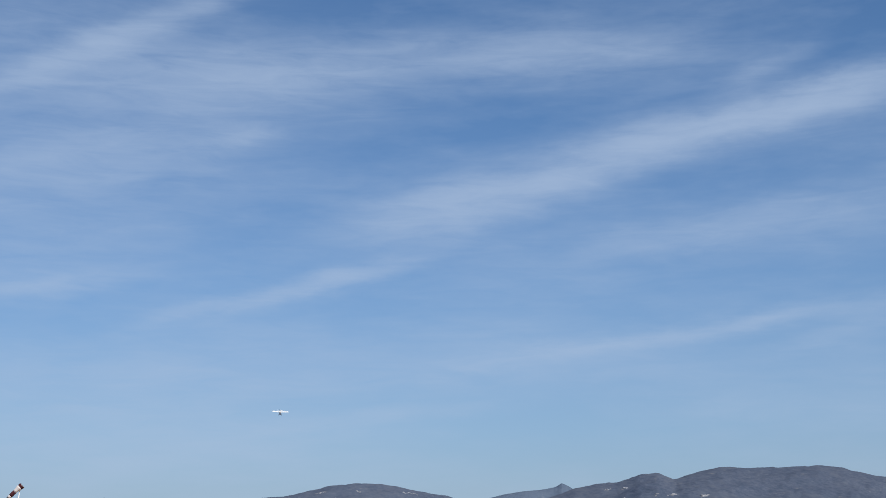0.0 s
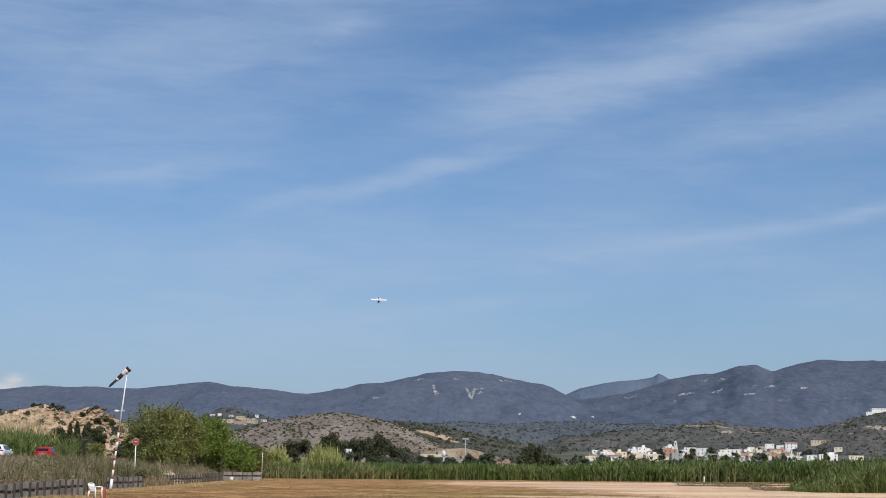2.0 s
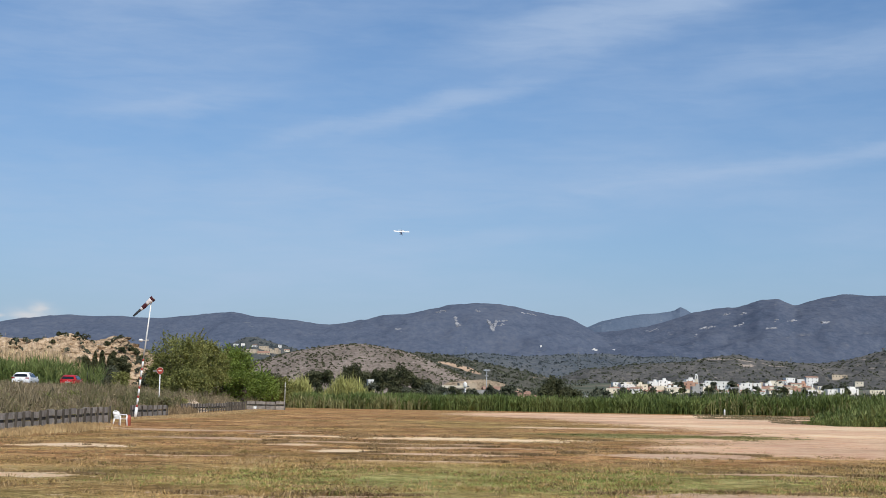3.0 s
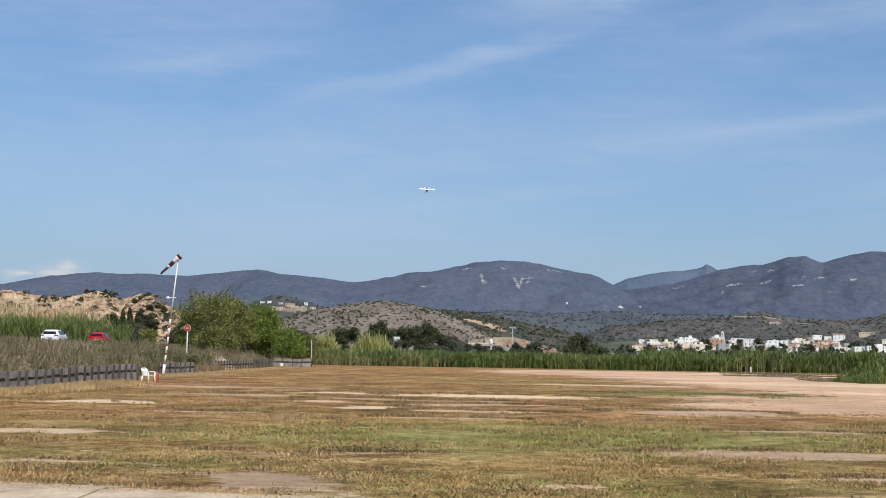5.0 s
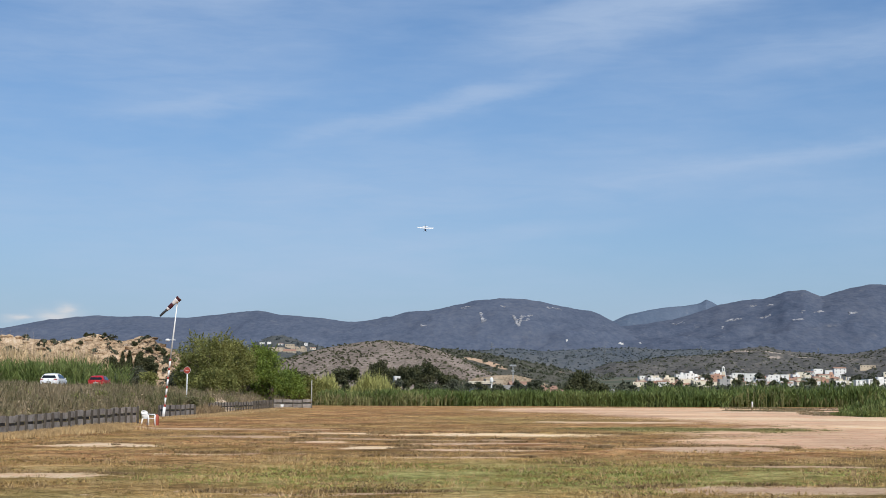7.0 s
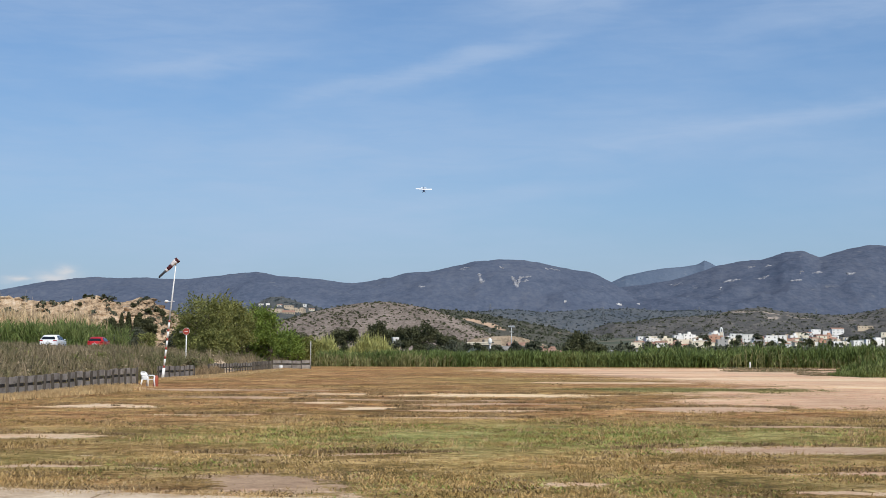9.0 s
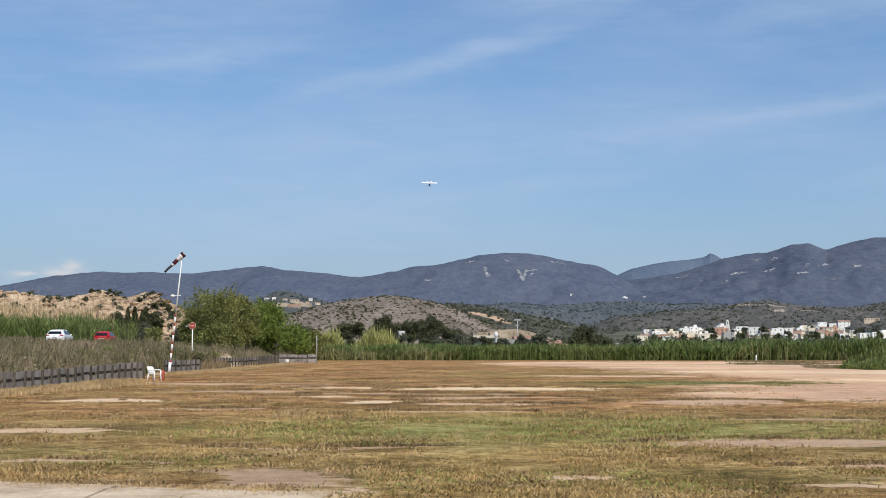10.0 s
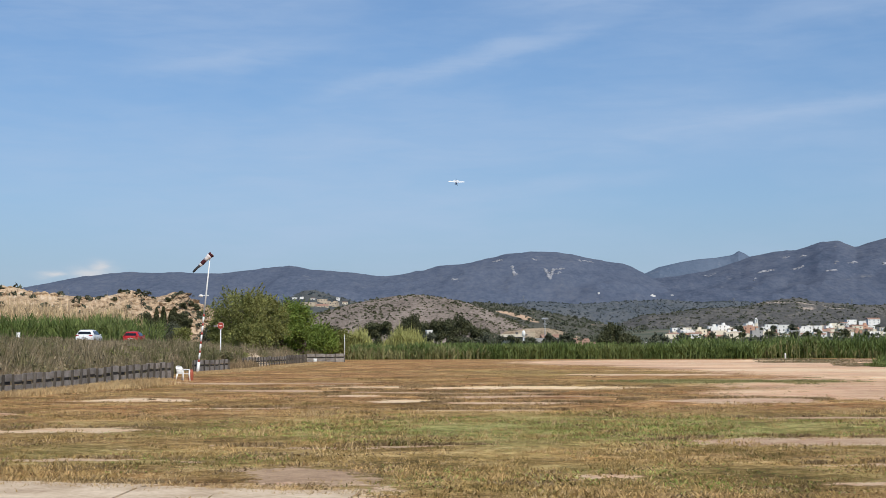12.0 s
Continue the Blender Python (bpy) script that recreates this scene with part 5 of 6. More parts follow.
def make_chair():
    root = empty("plastic_chair", pose(-14.3, 71.6, float(rise(-14.3, 71.6)) - 0.01, 0, 0, 58) @ Matrix.Diagonal((0.9, 0.9, 0.9, 1)), "white plastic garden chair standing in dry grass", "chair")
    seat = boxed(-0.24, 0.24, -0.22, 0.24, 0.4, 0.43, bevel=0.014)
    for v in seat.verts:
        v.co.z -= 0.03 * (1 - (v.co.x / 0.24) ** 2) * (1 - min(1, (v.co.y / 0.3) ** 2))
    part("seat", seat, PLASTIC, root)
    back = bmesh.new()
    for k in range(-2, 3):
        tube(back, [(k * 0.085, 0.23, 0.42), (k * 0.09, 0.29, 0.62), (k * 0.088, 0.34, 0.8)], [0.036, 0.038, 0.034], 8)
    tube(back, [(-0.25, 0.27, 0.66), (-0.22, 0.33, 0.79), (-0.12, 0.355, 0.84), (0.12, 0.355, 0.84), (0.22, 0.33, 0.79), (0.25, 0.27, 0.66)], [0.026] * 6, 8)
    part("backrest", back, PLASTIC, root)
    for s in (-1, 1):
        part("armrest", bar([(s * 0.25, 0.28, 0.66), (s * 0.29, 0.1, 0.645), (s * 0.3, -0.18, 0.64), (s * 0.275, -0.25, 0.6)], [0.028, 0.032, 0.034, 0.026], 8), PLASTIC, root)
        part("leg", bar([(s * 0.275, -0.25, 0.61), (s * 0.25, -0.24, 0.4), (s * 0.27, -0.29, 0)], [0.038, 0.048, 0.036], 8), PLASTIC, root)
        part("leg", bar([(s * 0.22, 0.22, 0.42), (s * 0.25, 0.32, 0)], [0.048, 0.036], 8), PLASTIC, root)


def make_canister():
    root = empty("plastic_barrel", pose(-14.05, 72.4, float(rise(-14.05, 72.4)) - 0.01), "slim orange-red plastic barrel standing beside the chair", "barrel")
    part("body", bar([(0, 0, 0), (0, 0, 0.04), (0, 0, 0.26), (0, 0, 0.29), (0, 0, 0.5), (0, 0, 0.56)], [0.12, 0.13, 0.13, 0.138, 0.13, 0.11], 18), ORANGE, root)
    part("lid", bar([(0, 0, 0.555), (0, 0, 0.59), (0, 0, 0.6)], [0.1, 0.1, 0.07], 18), ORANGE, root)
    part("handle", bar([(-0.06, 0, 0.595), (-0.05, 0, 0.64), (0.05, 0, 0.64), (0.06, 0, 0.595)], [0.012] * 4, 8), INK, root, "dark handle")


def disc(r, thick, seg=28):
    return bar([(0, thick, 0), (0, 0, 0)], [r, r], seg)


def make_sign():
    x, y = -23.38, 135.0
    z = float(rise(x, y))
    root = empty("no_entry_sign", pose(x, y, z, 0, 0, -8), "round red no-entry sign on a white post", "road sign")
    part("post", bar([(0, 0.04, -0.2), (0, 0.04, 3.3)], [0.05, 0.05], 10), WHITE_PAINT, root)
    top = 3.93 - z
    for name, bm, mat, lab in (("rim", disc(0.33, 0.02), WHITE_PAINT, "white rim"), ("face", disc(0.312, 0.02), RED_PAINT, "red face")):
        for v in bm.verts:
            v.co.z += top
            v.co.y -= 0.0 if name == "rim" else 0.006
        part(name, bm, mat, root, lab)
    part("bar", boxed(-0.16, 0.16, -0.012, -0.004, top - 0.025, top + 0.025), WHITE_PAINT, root, "white bar")
    part("arm_board", boxed(-0.7, -0.26, 0.02, 0.05, top - 0.12, top + 0.05, bevel=0.006), WOOD, root, "dark side board")


def make_markers():
    for x, y, h, r, lab in ((-15.35, 181.0, 3.5, 0.05, "tall thin pale post at the fence corner"), (50.8, 223.5, 0.95, 0.14, "white marker post at the runway's far edge")):
        z = float(rise(x, y))
        root = empty("marker_post", pose(x, y, z), lab, "post")
        part("post", bar([(0, 0, -0.2), (0, 0, h * 0.9), (0, 0, h)], [r, r * 0.9, r * 0.5], 10), WHITE_PAINT, root)
        part("foot", bar([(0, 0, -0.1), (0, 0, 0.06)], [r * 2, r * 1.6], 10), CONCRETE, root)
    for x, y, s, lab in ((-18.3, 173.0, 0.46, "white plastic bucket beside the fence"), (-41.0, 129.0, 0.34, "small white road marker in the reeds")):
        root = empty("bucket" if s > 0.4 else "road_marker", pose(x, y, float(rise(x, y)) if s < 0.4 else 0.0), lab, "bucket" if s > 0.4 else "road marker")
        part("body", bar([(0, 0, 0), (0, 0, s * (1 if s > 0.4 else 3.2))], [s * 0.42, s * 0.5], 12), PLASTIC, root)
        part("lid", bar([(0, 0, s * (1 if s > 0.4 else 3.2)), (0, 0, s * (1 if s > 0.4 else 3.2) + 0.04)], [s * 0.54, s * 0.52], 12), PLASTIC, root)


def make_plane():
    root = empty("model_aeroplane", pose(-0.85, 165.0, 21.2, 26, 2.0, 3), "white high-winged model aeroplane flying towards the field", "model aeroplane")
    wing = bmesh.new()
    secs = []
    for x in (-0.95, -0.9, -0.5, 0.0, 0.5, 0.9, 0.95):
        c, z = (0.36 if abs(x) < 0.92 else 0.22), 0.14 + 0.05 * abs(x)
        foil = ((-0.5, 0.0), (-0.42, 0.07), (-0.15, 0.1), (0.2, 0.06), (0.5, 0.0), (0.1, -0.025), (-0.35, -0.03))
        secs.append([wing.verts.new((x, c * a, z + c * b)) for a, b in foil])
    for a, b in zip(secs, secs[1:]):
        for i in range(7):
            wing.faces.new((a[i], a[(i + 1) % 7], b[(i + 1) % 7], b[i]))
    wing.faces.new(secs[0]), wing.faces.new(secs[-1][::-1])
    bmesh.ops.recalc_face_normals(wing, faces=wing.faces[:])
    part("wing", wing, WHITE_PAINT, root, "white straight wing")
    part("fuselage", bar([(0, -0.5, 0.0), (0, -0.42, 0.0), (0, -0.1, 0.02), (0, 0.25, 0.02), (0, 0.85, 0.04)], [0.05, 0.085, 0.11, 0.1, 0.03], 12), BLUE_FILM, root, "dark blue fuselage")
    part("tailplane", boxed(-0.32, 0.32, 0.7, 0.86, 0.05, 0.06, bevel=0.003), WHITE_PAINT, root)
    part("fin", boxed(-0.006, 0.006, 0.68, 0.88, 0.05, 0.27, bevel=0.003), BLUE_FILM, root)
    part("propeller", boxed(-0.16, 0.16, -0.53, -0.52, -0.014, 0.014, bevel=0.003), INK, root)
    for s in (-1, 1):
        part("wing_strut", bar([(s * 0.09, 0, -0.05), (s * 0.45, 0, 0.15)], [0.008, 0.008], 6), STEEL, root)
        gear = part("gear_leg", bar([(s * 0.05, -0.15, -0.06), (s * 0.16, -0.15, -0.2)], [0.008, 0.008], 6), STEEL, root)
        part("wheel", bar([(s * 0.145, -0.15, -0.21), (s * 0.175, -0.15, -0.21)], [0.05, 0.05], 12), RUBBER, gear)


def make_car(x, y, paint, label, height, turn):
    """A hatchback with its tail towards -y."""
    z = float(rise(x, y)) + 0.03
    root = empty("hatchback_car", pose(x, y, z, 0, 0, turn), label, "car")
    k = height / 1.46
    # stations along the car: y, sill height, belt height, half width at belt, roof height, half width at roof
    st = ((-2.06, 0.42, 0.78, 0.74, 0.8, 0.7), (-2.0, 0.28, 0.93, 0.82, 0.95, 0.76), (-1.72, 0.24, 0.98, 0.87, 1.28, 0.62), (-1.4, 0.22, 0.97, 0.89, 1.42, 0.6), (-0.6, 0.22, 0.95, 0.9, 1.46, 0.61),
          (0.1, 0.22, 0.94, 0.9, 1.43, 0.6), (0.62, 0.22, 0.93, 0.89, 1.2, 0.66), (0.95, 0.22, 0.92, 0.88, 0.96, 0.8), (1.6, 0.22, 0.84, 0.85, 0.87, 0.76), (2.0, 0.25, 0.7, 0.76, 0.72, 0.66), (2.08, 0.4, 0.6, 0.66, 0.62, 0.56))
    bm = bmesh.new()
    rings = []
    for yy, sill, belt, w, roof, rw in st:
        prof = [(0.86 * w, sill), (w, sill + 0.14), (w, belt - 0.1), (0.97 * w, belt), (rw + 0.02, roof - 0.04), (rw - 0.08, roof), (0, roof + 0.015)]
        ring = prof + [(-a, b) for a, b in prof[-2::-1]]
        rings.append([bm.verts.new((a, yy, b * k)) for a, b in ring])
    n = len(rings[0])
    for a, b in zip(rings, rings[1:]):
        for i in range(n):
            f = bm.faces.new((a[i], a[(i + 1) % n], b[(i + 1) % n], b[i]))
            f.smooth = True
    bm.faces.new(rings[0]), bm.faces.new(rings[-1][::-1])
    bmesh.ops.recalc_face_normals(bm, faces=bm.faces[:])
    part("body", bm, paint, root)

    def glass(name, corners):
        b2 = bmesh.new()
        f = b2.faces.new([b2.verts.new((a, yy, zz * k)) for a, yy, zz in corners])
        b2.normal_update()
        r = bmesh.ops.extrude_face_region(b2, geom=[f])
        for v in r["geom"]:
            if isinstance(v, bmesh.types.BMVert):
                v.co += f.normal * 0.012
        bmesh.ops.recalc_face_normals(b2, faces=b2.faces[:])
        part(name, b2, GLASS_DARK, root, "dark tinted glass")
    glass("rear_window", ((0.69, -1.99, 1.01), (-0.69, -1.99, 1.01), (-0.56, -1.765, 1.27), (0.56, -1.765, 1.27)))
    glass("windscreen", ((-0.72, 0.93, 1.0), (0.72, 0.93, 1.0), (0.58, 0.2, 1.4), (-0.58, 0.2, 1.4)))
    for s in (-1, 1):
        glass("side_window", ((s * 0.88, -0.55, 0.99), (s * 0.88, 0.62, 0.97), (s * 0.68, 0.3, 1.31), (s * 0.645, -0.5, 1.4)))
        glass("side_window", ((s * 0.88, -1.45, 1.0), (s * 0.88, -0.62, 0.99), (s * 0.645, -0.62, 1.4), (s * 0.65, -1.3, 1.36)))
        part("tail_light", boxed(*sorted((s * 0.5, s * 0.83)), -2.075, -1.93, 0.84 * k, 0.95 * k, bevel=0.02), LAMP_RED, root, "red tail lamp")
        part("door_mirror", boxed(*sorted((s * 0.88, s * 1.02)), 0.52, 0.62, 0.95 * k, 1.06 * k, bevel=0.025), paint, root)
        for yy in (-1.3, 1.28):
            wheel = part("wheel", bar([(s * 0.68, yy, 0.31), (s * 0.905, yy, 0.31)], [0.31, 0.31], 20), RUBBER, root)
            part("rim", bar([(s * 0.8, yy, 0.31), (s * 0.915, yy, 0.31)], [0.2, 0.2], 14), RIM, wheel, "alloy rim")
    part("bumper", boxed(-0.78, 0.78, -2.12, -1.98, 0.3 * k, 0.46 * k, bevel=0.03), INK, root, "dark lower bumper")
    part("number_plate", boxed(-0.26, 0.26, -2.1, -2.05, 0.62 * k, 0.73 * k, bevel=0.005), PLATE, root, "white plate with plain dark bars")
    for q in (-0.14, 0.06):
        part("plate_bar", boxed(q, q + 0.13, -2.104, -2.1, 0.65 * k, 0.7 * k), INK, root)
    part("badge", disc(0.045, 0.02, 14), RIM, root).matrix_basis = pose(0, -2.07, 0.84 * k)


make_windsock()
make_chair()
make_canister()
make_sign()
make_markers()
make_plane()
make_car(-37.1, 139, CAR_WHITE, "white hatchback car driving along the bank road", 1.46, 0)
make_car(-36.6, 156, CAR_RED, "red hatchback car driving along the bank road", 1.5, 0)


# ---- buildings ----
UNIT = {}


def unit_mesh(name, material, *a):
    if name not in UNIT:
        me = bpy.data.meshes.new(name)
        bm = boxed(*a)
        bm.to_mesh(me)
        bm.free()
        me.materials.append(material)
        UNIT[name] = me
    return UNIT[name]


def house(x, y, width, top, tone, roof, label, seed, base=None, depth=None, name="house", turn=None):
    """A rendered house: walls, a flat or pitched roof, rows of windows."""
    rng = np.random.default_rng(seed)
    g = float(rise(x, y)) - 0.6 if base is None else base
    h, d = top - g, depth or max(6.0, width * 0.8)
    root = empty(name, pose(x, y, g, 0, 0, rng.uniform(-12, 12) if turn is None else turn), label, "house" if name == "house" else name.replace("_", " "), "houses of the town" if base is None else "")
    wall_h = h - (0.28 * min(width, d) * 0.5 if roof == "pitched" else 0.0)
    part("wall", boxed(-width / 2, width / 2, 0, d, 0, wall_h), WALLS[tone], root)
    if roof == "pitched":
        bm = bmesh.new()
        e = 0.35
        vs = [bm.verts.new(c) for c in ((-width / 2 - e, -e, wall_h - 0.1), (width / 2 + e, -e, wall_h - 0.1), (width / 2 + e, d + e, wall_h - 0.1), (-width / 2 - e, d + e, wall_h - 0.1), (-width / 2 - e, d / 2, h), (width / 2 + e, d / 2, h))]
        for q in ((0, 1, 5, 4), (2, 3, 4, 5), (1, 2, 5), (3, 0, 4), (3, 2, 1, 0)):
            bm.faces.new([vs[i] for i in q])
        bmesh.ops.recalc_face_normals(bm, faces=bm.faces[:])
        part("roof", bm, TILES, root, "terracotta pitched roof")
    else:
        bm = box(bmesh.new(), -width / 2 - 0.1, width / 2 + 0.1, -0.1, d + 0.1, wall_h, wall_h + 0.35)
        if rng.uniform() < 0.35 and width > 5:
            q = rng.uniform(-0.3, 0.15) * width
            box(bm, q, q + 0.3 * width, d * 0.3, d * 0.7, wall_h + 0.35, wall_h + 2.2)
        part("roof", bm, WALLS[tone], root, "flat roof with parapet")
    floors, cols = max(1, int(wall_h / 3.1)), max(1, min(7, int(width / 3.6)))
    for f in range(max(0, floors - 3), floors):
        for c in range(cols):
            if rng.uniform() < 0.15:
                continue
            w = part("window", unit_mesh("window", PANE, -0.5, 0.5, -0.04, 0.05, 0, 1.25), None, root)
            w.matrix_basis = pose((c + 0.5) / cols * width - width / 2, 0, wall_h - (floors - f) * 3.0 + 1.0)
    return root


TONES = {"white": "white rendered town house", "cream": "cream rendered town house", "salmon": "salmon-pink town house", "tan": "tan stone town house", "grey": "shaded grey town house"}
# streets of the town: x, width, top of the house, tone, pitched roof
FRONT_ROW = [
    (185, 7.7, 16.6, "cream", False), (190, 8.2, 18.1, "white", False), (204, 20.8, 15.6, "cream", True), (201, 6.8, 18.1, "cream", False), (216, 8.2, 17.1, "cream", False),
    (224, 5.3, 16.1, "white", False), (234, 12.5, 14.2, "white", True), (277, 5.8, 17.1, "grey", False), (347, 6.8, 16.1, "white", False), (355, 7.7, 16.6, "cream", False),
    (370, 6.8, 17.1, "white", False), (206, 5.8, 16.1, "white", False), (246, 6.8, 17.1, "grey", False), (252, 6.8, 16.1, "cream", False), (294, 6.8, 17.1, "white", False),
    (388, 13.0, 18.1, "white", False), (408, 10.6, 17.1, "cream", False), (173, 7.7, 14.2, "cream", False),
]
MIDDLE_ROW = [
    (207, 6.7, 21.4, "cream", False), (225, 6.2, 21.9, "white", False), (235, 6.2, 23.4, "white", False), (239, 6.2, 20.8, "white", False), (245, 8.3, 20.3, "salmon", False),
    (251, 6.2, 22.9, "grey", False), (255, 8.3, 21.4, "salmon", True), (260, 9.9, 23.4, "salmon", False), (273, 7.8, 21.4, "white", False), (280, 9.3, 19.8, "grey", True),
    (287, 6.2, 19.8, "white", False), (292, 7.3, 22.4, "white", False), (298, 8.8, 21.4, "salmon", True), (308, 7.8, 21.9, "white", False), (313, 9.3, 21.9, "cream", True),
    (320, 5.2, 22.4, "white", False), (323, 6.2, 22.9, "white", False), (326, 8.8, 19.8, "tan", True), (338, 5.2, 22.9, "white", False), (355, 7.8, 20.8, "tan", True),
    (303, 6.2, 19.8, "white", False), (332, 7.3, 21.9, "tan", False),
]
BACK_ROW = [
    (277, 8.8, 25.9, "white", False), (300, 8.8, 25.3, "white", False),
]


def make_town():
    rng = np.random.default_rng(77)
    rows = [(x, y + rng.uniform(-25, 25), *rest) for row, y in ((FRONT_ROW, 1200), (MIDDLE_ROW, 1290), (BACK_ROW, 1370)) for x, *rest in row]
    rows = [(x, y, w * 1.35, t - 0.6, c, pitched) for x, y, w, t, c, pitched in rows]
    # the salmon and brick-red block beside the tower, and the large hall on the rise
    rows += [(256, 1270, 17, 21.2, "salmon", False), (243, 1262, 12, 19.4, "salmon", True), (286, 1262, 11, 22.4, "white", False), (262, 1215, 19, 15.4, "cream", True), (300, 1262, 8, 17.4, "white", False)]
    # smaller houses filling the lanes between
    for _ in range(110):
        u = rng.uniform(0.147, 0.30)
        e = 0.0121 + max(0.0, (u - 0.2075) * 0.025) + rng.uniform(-0.0028, 0.003)
        y = (1200 if e < 0.0122 else 1290 if e < 0.0145 else 1370) + rng.uniform(-25, 25)
        rows.append((u * y, y, rng.uniform(5.0, 11.0), 1.65 + e * y, str(rng.choice(["white", "cream", "white", "tan", "white", "cream", "salmon"])), rng.uniform() < 0.4))
    for k, (x, y, w, t, c, pitched) in enumerate(rows):
        house(x, y, w, t, c, "pitched" if pitched else "flat", TONES[c] + (" with a pitched tile roof" if pitched else " with a flat roof"), 200 + k)


make_town()


def perch(verts, bearing, slope):
    """The spot of a hill's front slope at that bearing (x over y), where the sight line climbs by the slope."""
    lanes = verts[0, :, 0] / verts[0, :, 1]
    i = min(len(lanes) - 2, max(0, int(np.searchsorted(lanes, bearing)) - 1))
    q = float(np.clip((bearing - lanes[i]) / (lanes[i + 1] - lanes[i]), 0, 1))
    top = int(verts.shape[0] * 0.8)
    col = verts[:top, i] * (1 - q) + verts[:top, i + 1] * q
    climb = (col[:, 2] - 1.65) / col[:, 1]
    j = max(1, int(np.argmax(climb >= slope)))
    u = float(np.clip((slope - climb[j - 1]) / max(1e-6, climb[j] - climb[j - 1]), 0, 1))
    return col[j - 1] * (1 - u) + col[j] * u


# dark bushes on the quarry: bearing, climb, radius
for _k, (_b, _s, _r) in enumerate(((-0.2450, 0.0405, 0.9), (-0.2410, 0.0405, 0.8), (-0.2325, 0.0400, 1.1), (-0.2500, 0.0350, 1.0), (-0.2112, 0.0330, 1.2), (-0.2020, 0.0395, 0.7), (-0.2000, 0.0290, 1.4), (-0.1950, 0.0310, 1.3), (-0.1905, 0.0280, 1.5), (-0.2060, 0.0270, 1.0), (-0.1870, 0.0240, 1.5))):
    _x, _y, _z = (float(q) for q in perch(QUARRY, _b, _s))
    tree("rock_shrub", _x, _y, 1.2 * _r, 0.72 * _r, 0.0, 1200, 0.14, LEAF_PINE, "dark bush growing among the quarry rocks", "shrub", 130 + _k, 2, 8, z=_z - 0.2)


def hill_house(verts, bearing, slope, width, height, tone, roof, label, seed):
    x, y, z = perch(verts, bearing, slope)
    house(float(x), float(y), width, float(z) + height, tone, roof, label, seed, base=float(z) - 1.0)


# slope, bearing, climb, width, height, tone
VILLAGE_VILLAS = [
    (VILLAGE_HILL, -0.1207, 0.0350, 6.5, 3.5, "white"),
    (VILLAGE_HILL, -0.1155, 0.0354, 5.5, 3.5, "white"),
    (VILLAGE_HILL, -0.1075, 0.0350, 7, 3.2, "white"),
    (VILLAGE_HILL, -0.1013, 0.0330, 12, 5, "tan"),
    (VILLAGE_HILL, -0.1110, 0.0306, 20, 5, "tan"),
    (VILLAGE_HILL, -0.1030, 0.0298, 26, 5, "tan"),
    (VILLAGE_HILL, -0.0949, 0.0306, 18, 5, "tan"),
    (VILLAGE_HILL, -0.0897, 0.0346, 4.5, 4, "white"),
    (VILLAGE_HILL, -0.0845, 0.0318, 8, 4, "cream"),
    (VILLAGE_HILL, -0.0977, 0.0318, 10, 4, "tan"),
]
EAST_VILLAS = [
    (EAST, 0.2642, 0.0145, 6, 5, "cream"),
    (EAST, 0.2687, 0.0153, 9, 5, "white"),
    (EAST, 0.2747, 0.0169, 11, 5, "white"),
    (EAST, 0.2823, 0.0161, 8, 5, "white"),
    (EAST, 0.2904, 0.0161, 14, 9, "white"),
    (EAST, 0.3101, 0.0197, 19, 5, "tan"),
    (EAST, 0.3242, 0.0149, 9, 5, "cream"),
    (EAST, 0.2590, 0.0137, 7, 5, "white"),
    (EAST, 0.3567, 0.0434, 26, 5, "white"),
    (EAST, 0.3483, 0.0414, 12, 4, "white"),
    (EAST, 0.3443, 0.0406, 8, 4, "cream"),
    (MAIN, 0.1342, 0.0370, 13, 2.5, "white"),
    (MAIN, 0.0961, 0.0388, 4, 3.5, "white"),
    (FOOT, 0.0317, 0.0322, 18, 3, "white"),
    (RIGHT, 0.1482, 0.0375, 5, 2, "white"),
]
for _k, (_v, _b, _s, _w, _h, _c) in enumerate(VILLAGE_VILLAS + EAST_VILLAS):
    hill_house(_v, _b, _s, _w, _h, _c, "pitched" if _k % 3 == 2 else "flat", _c + " villa on the hillside among scrub", 400 + _k)


def make_steeple():
    x, y = 275.5, 1330
    g = float(rise(x, y)) - 0.5
    root = empty("church_tower", pose(x, y, g), "slender pale church tower with a belfry above the town", "church tower")
    top = 30.5 - g
    part("shaft", boxed(-1.25, 1.25, -1.25, 1.25, 0, top - 5.0), WALLS["cream"], root)
    part("cornice", boxed(-1.5, 1.5, -1.5, 1.5, top - 5.0, top - 4.5), WALLS["white"], root)
    for a in (-0.9, 0.9):
        for c in (-0.9, 0.9):
            part("belfry_pier", boxed(a - 0.35, a + 0.35, c - 0.35, c + 0.35, top - 4.5, top - 1.6), WALLS["white"], root)
    part("cap", bar([(0, 0, top - 1.6), (0, 0, top - 1.0), (0, 0, top)], [1.5, 1.25, 0.15], 8), WALLS["white"], root, "white pointed cap")


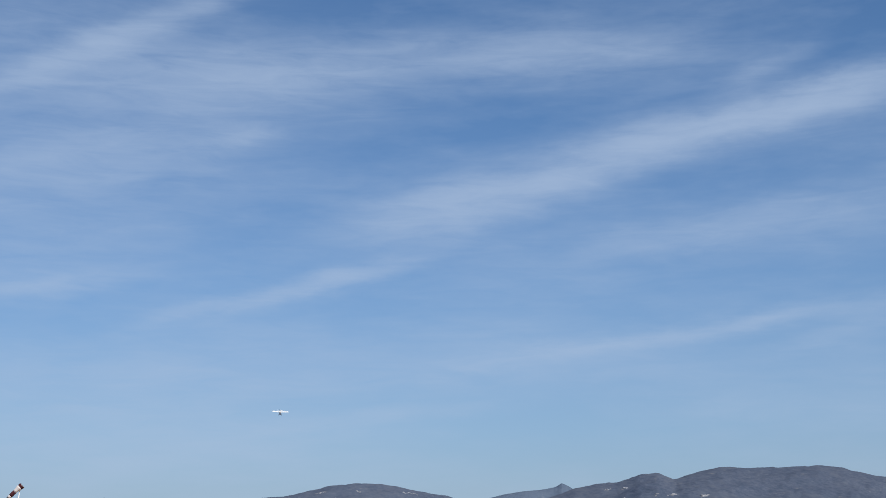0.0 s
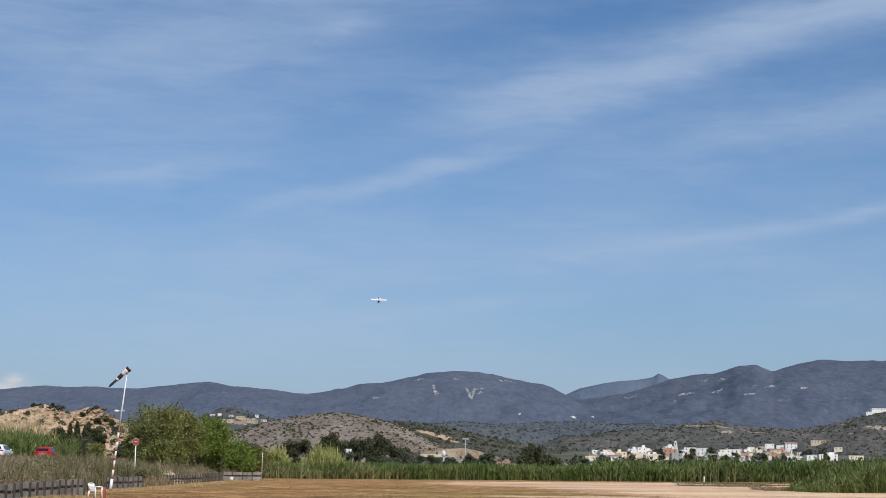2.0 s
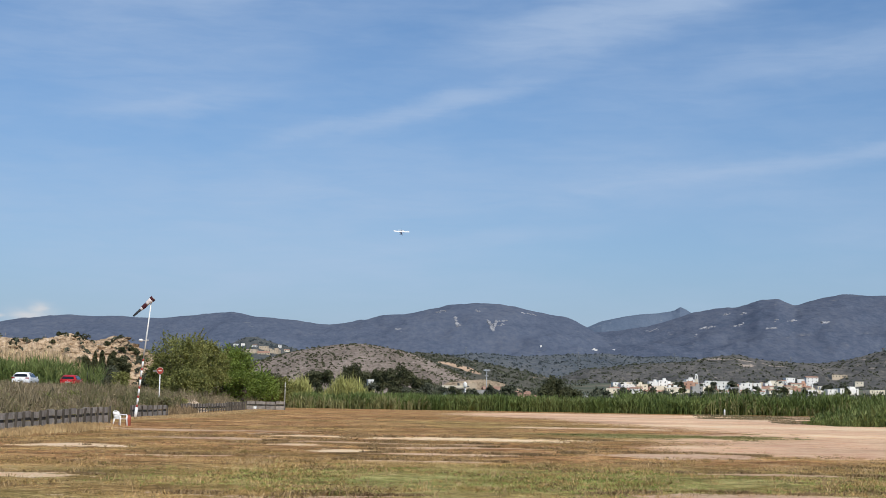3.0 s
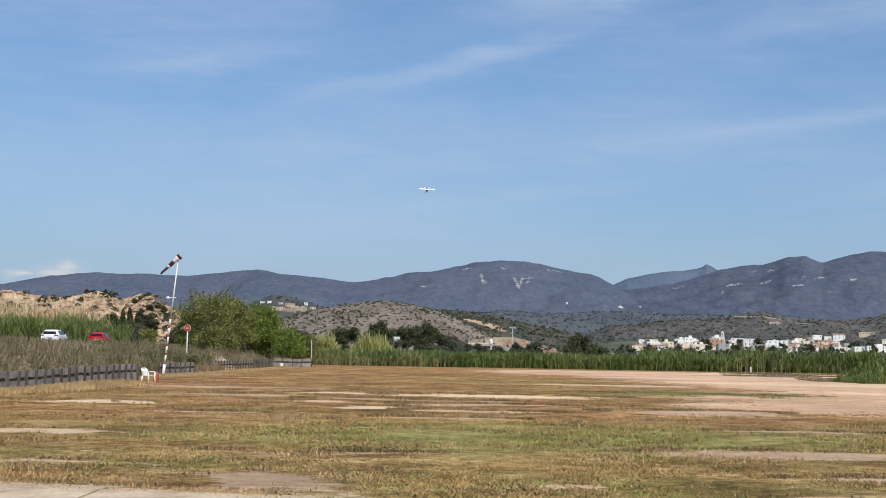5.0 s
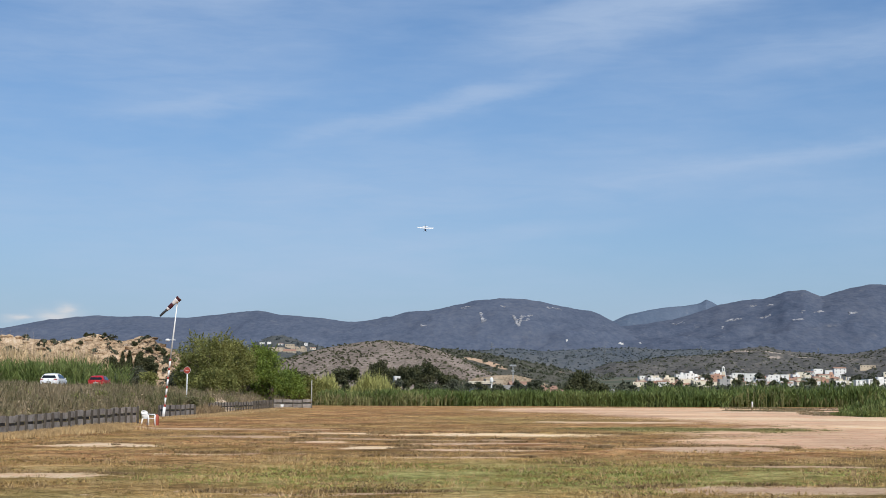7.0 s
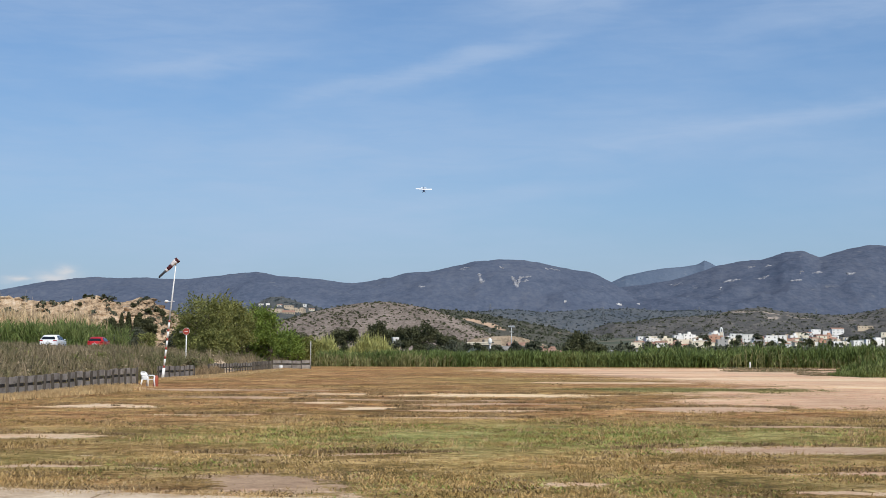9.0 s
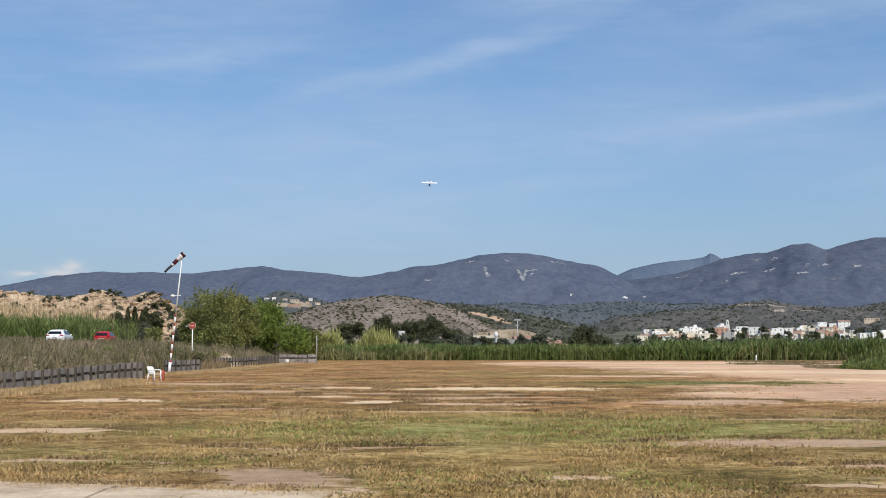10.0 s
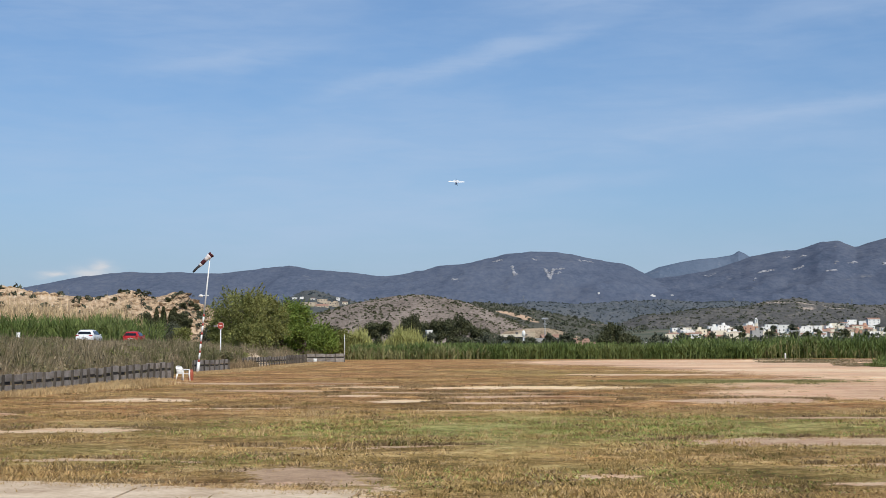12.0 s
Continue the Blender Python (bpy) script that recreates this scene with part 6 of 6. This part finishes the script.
def make_farm():
    root = house(12.3, 360, 5.6, 5.0, "cream", "flat", "low pale farmhouse with a dark flat roof", 300, base=0.05, depth=6, turn=0, name="farmhouse")
    part("porch_roof", boxed(-3.0, 3.0, -1.6, 0.2, 4.4, 4.6, bevel=0.03), INK, root, "dark porch roof")
    tank = empty("water_tank", pose(15.2, 358, 0.05), "white round water tank on a stand", "tank")
    part("stand", bar([(0, 0, 0), (0, 0, 4.9)], [0.25, 0.22], 10), STEEL, tank)
    part("vessel", bar([(0, 0, 4.7), (0, 0, 5.1), (0, 0, 5.9), (0, 0, 6.3)], [0.2, 0.45, 0.45, 0.15], 14), WHITE_PAINT, tank)
    house(-7.3, 300, 1.1, 5.35, "white", "flat", "small white shed between the pines", 301, base=0.05, depth=2, turn=10, name="shed")
    for k, (x, y, w, t, tone) in enumerate(((20, 560, 12, 6.6, "tan"), (37, 580, 9, 7.6, "tan"), (31, 540, 13, 5.4, "grey"), (45, 560, 10, 5.8, "tan"), (26, 585, 7, 8.4, "tan"), (42, 480, 6, 3.9, "white"))):
        house(x, y, w, t, tone, "pitched" if k % 2 else "flat", "low tan farm shed in the valley", 310 + k, depth=9, turn=4, name="farm_shed")
    green = empty("greenhouse", pose(95, 700, float(rise(95, 700))), "long low greenhouse with pale plastic cover", "greenhouse")
    part("cover", boxed(-11, 11, 0, 6, 0.3, 3.0, bevel=0.5), WALLS["grey"], green)
    part("base_wall", boxed(-11.2, 11.2, -0.1, 6.1, -0.5, 0.3), WALLS["tan"], green)


def make_mast(x, y, top):
    g = float(rise(x, y))
    root = empty("light_mast", pose(x, y, g), "slender steel mast with a lamp head", "mast")
    h = top - g
    part("pole", bar([(0, 0, -0.3), (0, 0, h)], [0.15, 0.11], 10), STEEL, root)
    part("lamp_head", boxed(-1.0, 1.0, -0.2, 0.2, h - 0.5, h, bevel=0.05), STEEL, root)
    part("platform", boxed(-0.6, 0.6, -0.3, 0.3, h - 2.0, h - 1.8, bevel=0.03), STEEL, root)


def make_pylon(x, y, base, h):
    root = empty("power_pylon", pose(x, y, base - 1), "grey lattice power pylon on the valley floor", "pylon", "power pylons")
    for a in (-1, 1):
        for b in (-1, 1):
            part("leg", bar([(a * 2.4, b * 2.4, 0), (a * 0.7, b * 0.7, h * 0.65), (a * 0.25, b * 0.25, h)], [0.2, 0.16, 0.12], 5), PYLON_GREY, root)
    lattice = bmesh.new()
    for k in range(7):
        z0, z1 = h * k / 8, h * (k + 1) / 8
        w0, w1 = 2.4 - 2.1 * k / 8, 2.4 - 2.1 * (k + 1) / 8
        for s in (-1, 1):
            tube(lattice, [(-s * w0, -w0, z0), (s * w1, -w1, z1)], [0.1, 0.1], 4)
            tube(lattice, [(-s * w0, w0, z0), (s * w1, w1, z1)], [0.1, 0.1], 4)
    part("lattice", lattice, PYLON_GREY, root)
    for f, w in ((0.66, 4.5), (0.8, 3.6), (0.92, 2.8)):
        part("cross_arm", bar([(-w, 0, h * f), (0, 0, h * f + 0.7), (w, 0, h * f)], [0.12, 0.22, 0.12], 5), PYLON_GREY, root)


make_steeple()
make_farm()
make_mast(24.5, 425, 11.0)
for _b, _s, _h in ((0.0425, 0.0290, 20), (0.1230, 0.0255, 22), (0.1915, 0.0270, 20), (0.2750, 0.0260, 20)):
    _x, _y, _z = perch(FOOT, _b, _s)
    make_pylon(float(_x), float(_y), float(_z), _h)


def make_outcrops():
    """Bare pale rock breaking through the scrub of the mountain sides: runs of slabs from one sight line to another."""
    rng = np.random.default_rng(61)
    base, tris = rock_shape()
    runs = [
        (MAIN, 0.0345, 0.0588, 0.0362, 0.0520, 26, 3.4), (MAIN, 0.0378, 0.0530, 0.0383, 0.0540, 5, 3.0),
        (MAIN, 0.0577, 0.0572, 0.0618, 0.0500, 26, 3.4), (MAIN, 0.0618, 0.0500, 0.0640, 0.0574, 22, 3.0), (MAIN, 0.0640, 0.0560, 0.0716, 0.0572, 20, 2.6), (MAIN, 0.0660, 0.0530, 0.0690, 0.0545, 10, 3.0),
        (MAIN, 0.0210, 0.0620, 0.0280, 0.0632, 12, 2.6), (MAIN, 0.0495, 0.0640, 0.0520, 0.0630, 7, 2.4), (MAIN, 0.0820, 0.0628, 0.0915, 0.0615, 15, 2.6), (MAIN, -0.0080, 0.0500, -0.0040, 0.0485, 6, 2.6),
        (RIGHT, 0.2100, 0.0535, 0.2140, 0.0550, 12, 4.2), (RIGHT, 0.2150, 0.0548, 0.2200, 0.0556, 10, 4.0), (RIGHT, 0.2345, 0.0560, 0.2410, 0.0578, 12, 4.0), (RIGHT, 0.2270, 0.0640, 0.2308, 0.0645, 8, 3.4),
        (RIGHT, 0.2400, 0.0648, 0.2432, 0.0655, 7, 3.4), (RIGHT, 0.2588, 0.0548, 0.2640, 0.0554, 9, 3.6), (RIGHT, 0.2640, 0.0600, 0.2650, 0.0615, 5, 3.4), (RIGHT, 0.2730, 0.0605, 0.2790, 0.0610, 7, 3.4),
        (RIGHT, 0.2980, 0.0596, 0.3030, 0.0602, 8, 3.6), (RIGHT, 0.2064, 0.0480, 0.2072, 0.0490, 4, 3.4), (RIGHT, 0.1720, 0.0510, 0.1800, 0.0530, 9, 2.6),
    ]
    vs, fs, k = [], [], 0
    for verts, b0, s0, b1, s1, n, size in runs:
        for q in np.linspace(0, 1, n):
            b, sl = b0 + (b1 - b0) * q + rng.normal(0, 0.0003), s0 + (s1 - s0) * q + rng.normal(0, 0.0003)
            p = perch(verts, b, sl)
            v = base * rng.uniform(0.6, 1.3, (len(base), 1)) * np.array([1.5, 1.0, 0.8]) * size * rng.uniform(0.35, 1.15)
            vs.append(v + p)
            fs.append(tris + k)
            k += len(base)
    stuff("rock_outcrops", [(np.concatenate(vs), np.concatenate(fs))], PALE_ROCK, "pale limestone outcrops on the mountain sides", "rocks")


make_outcrops()
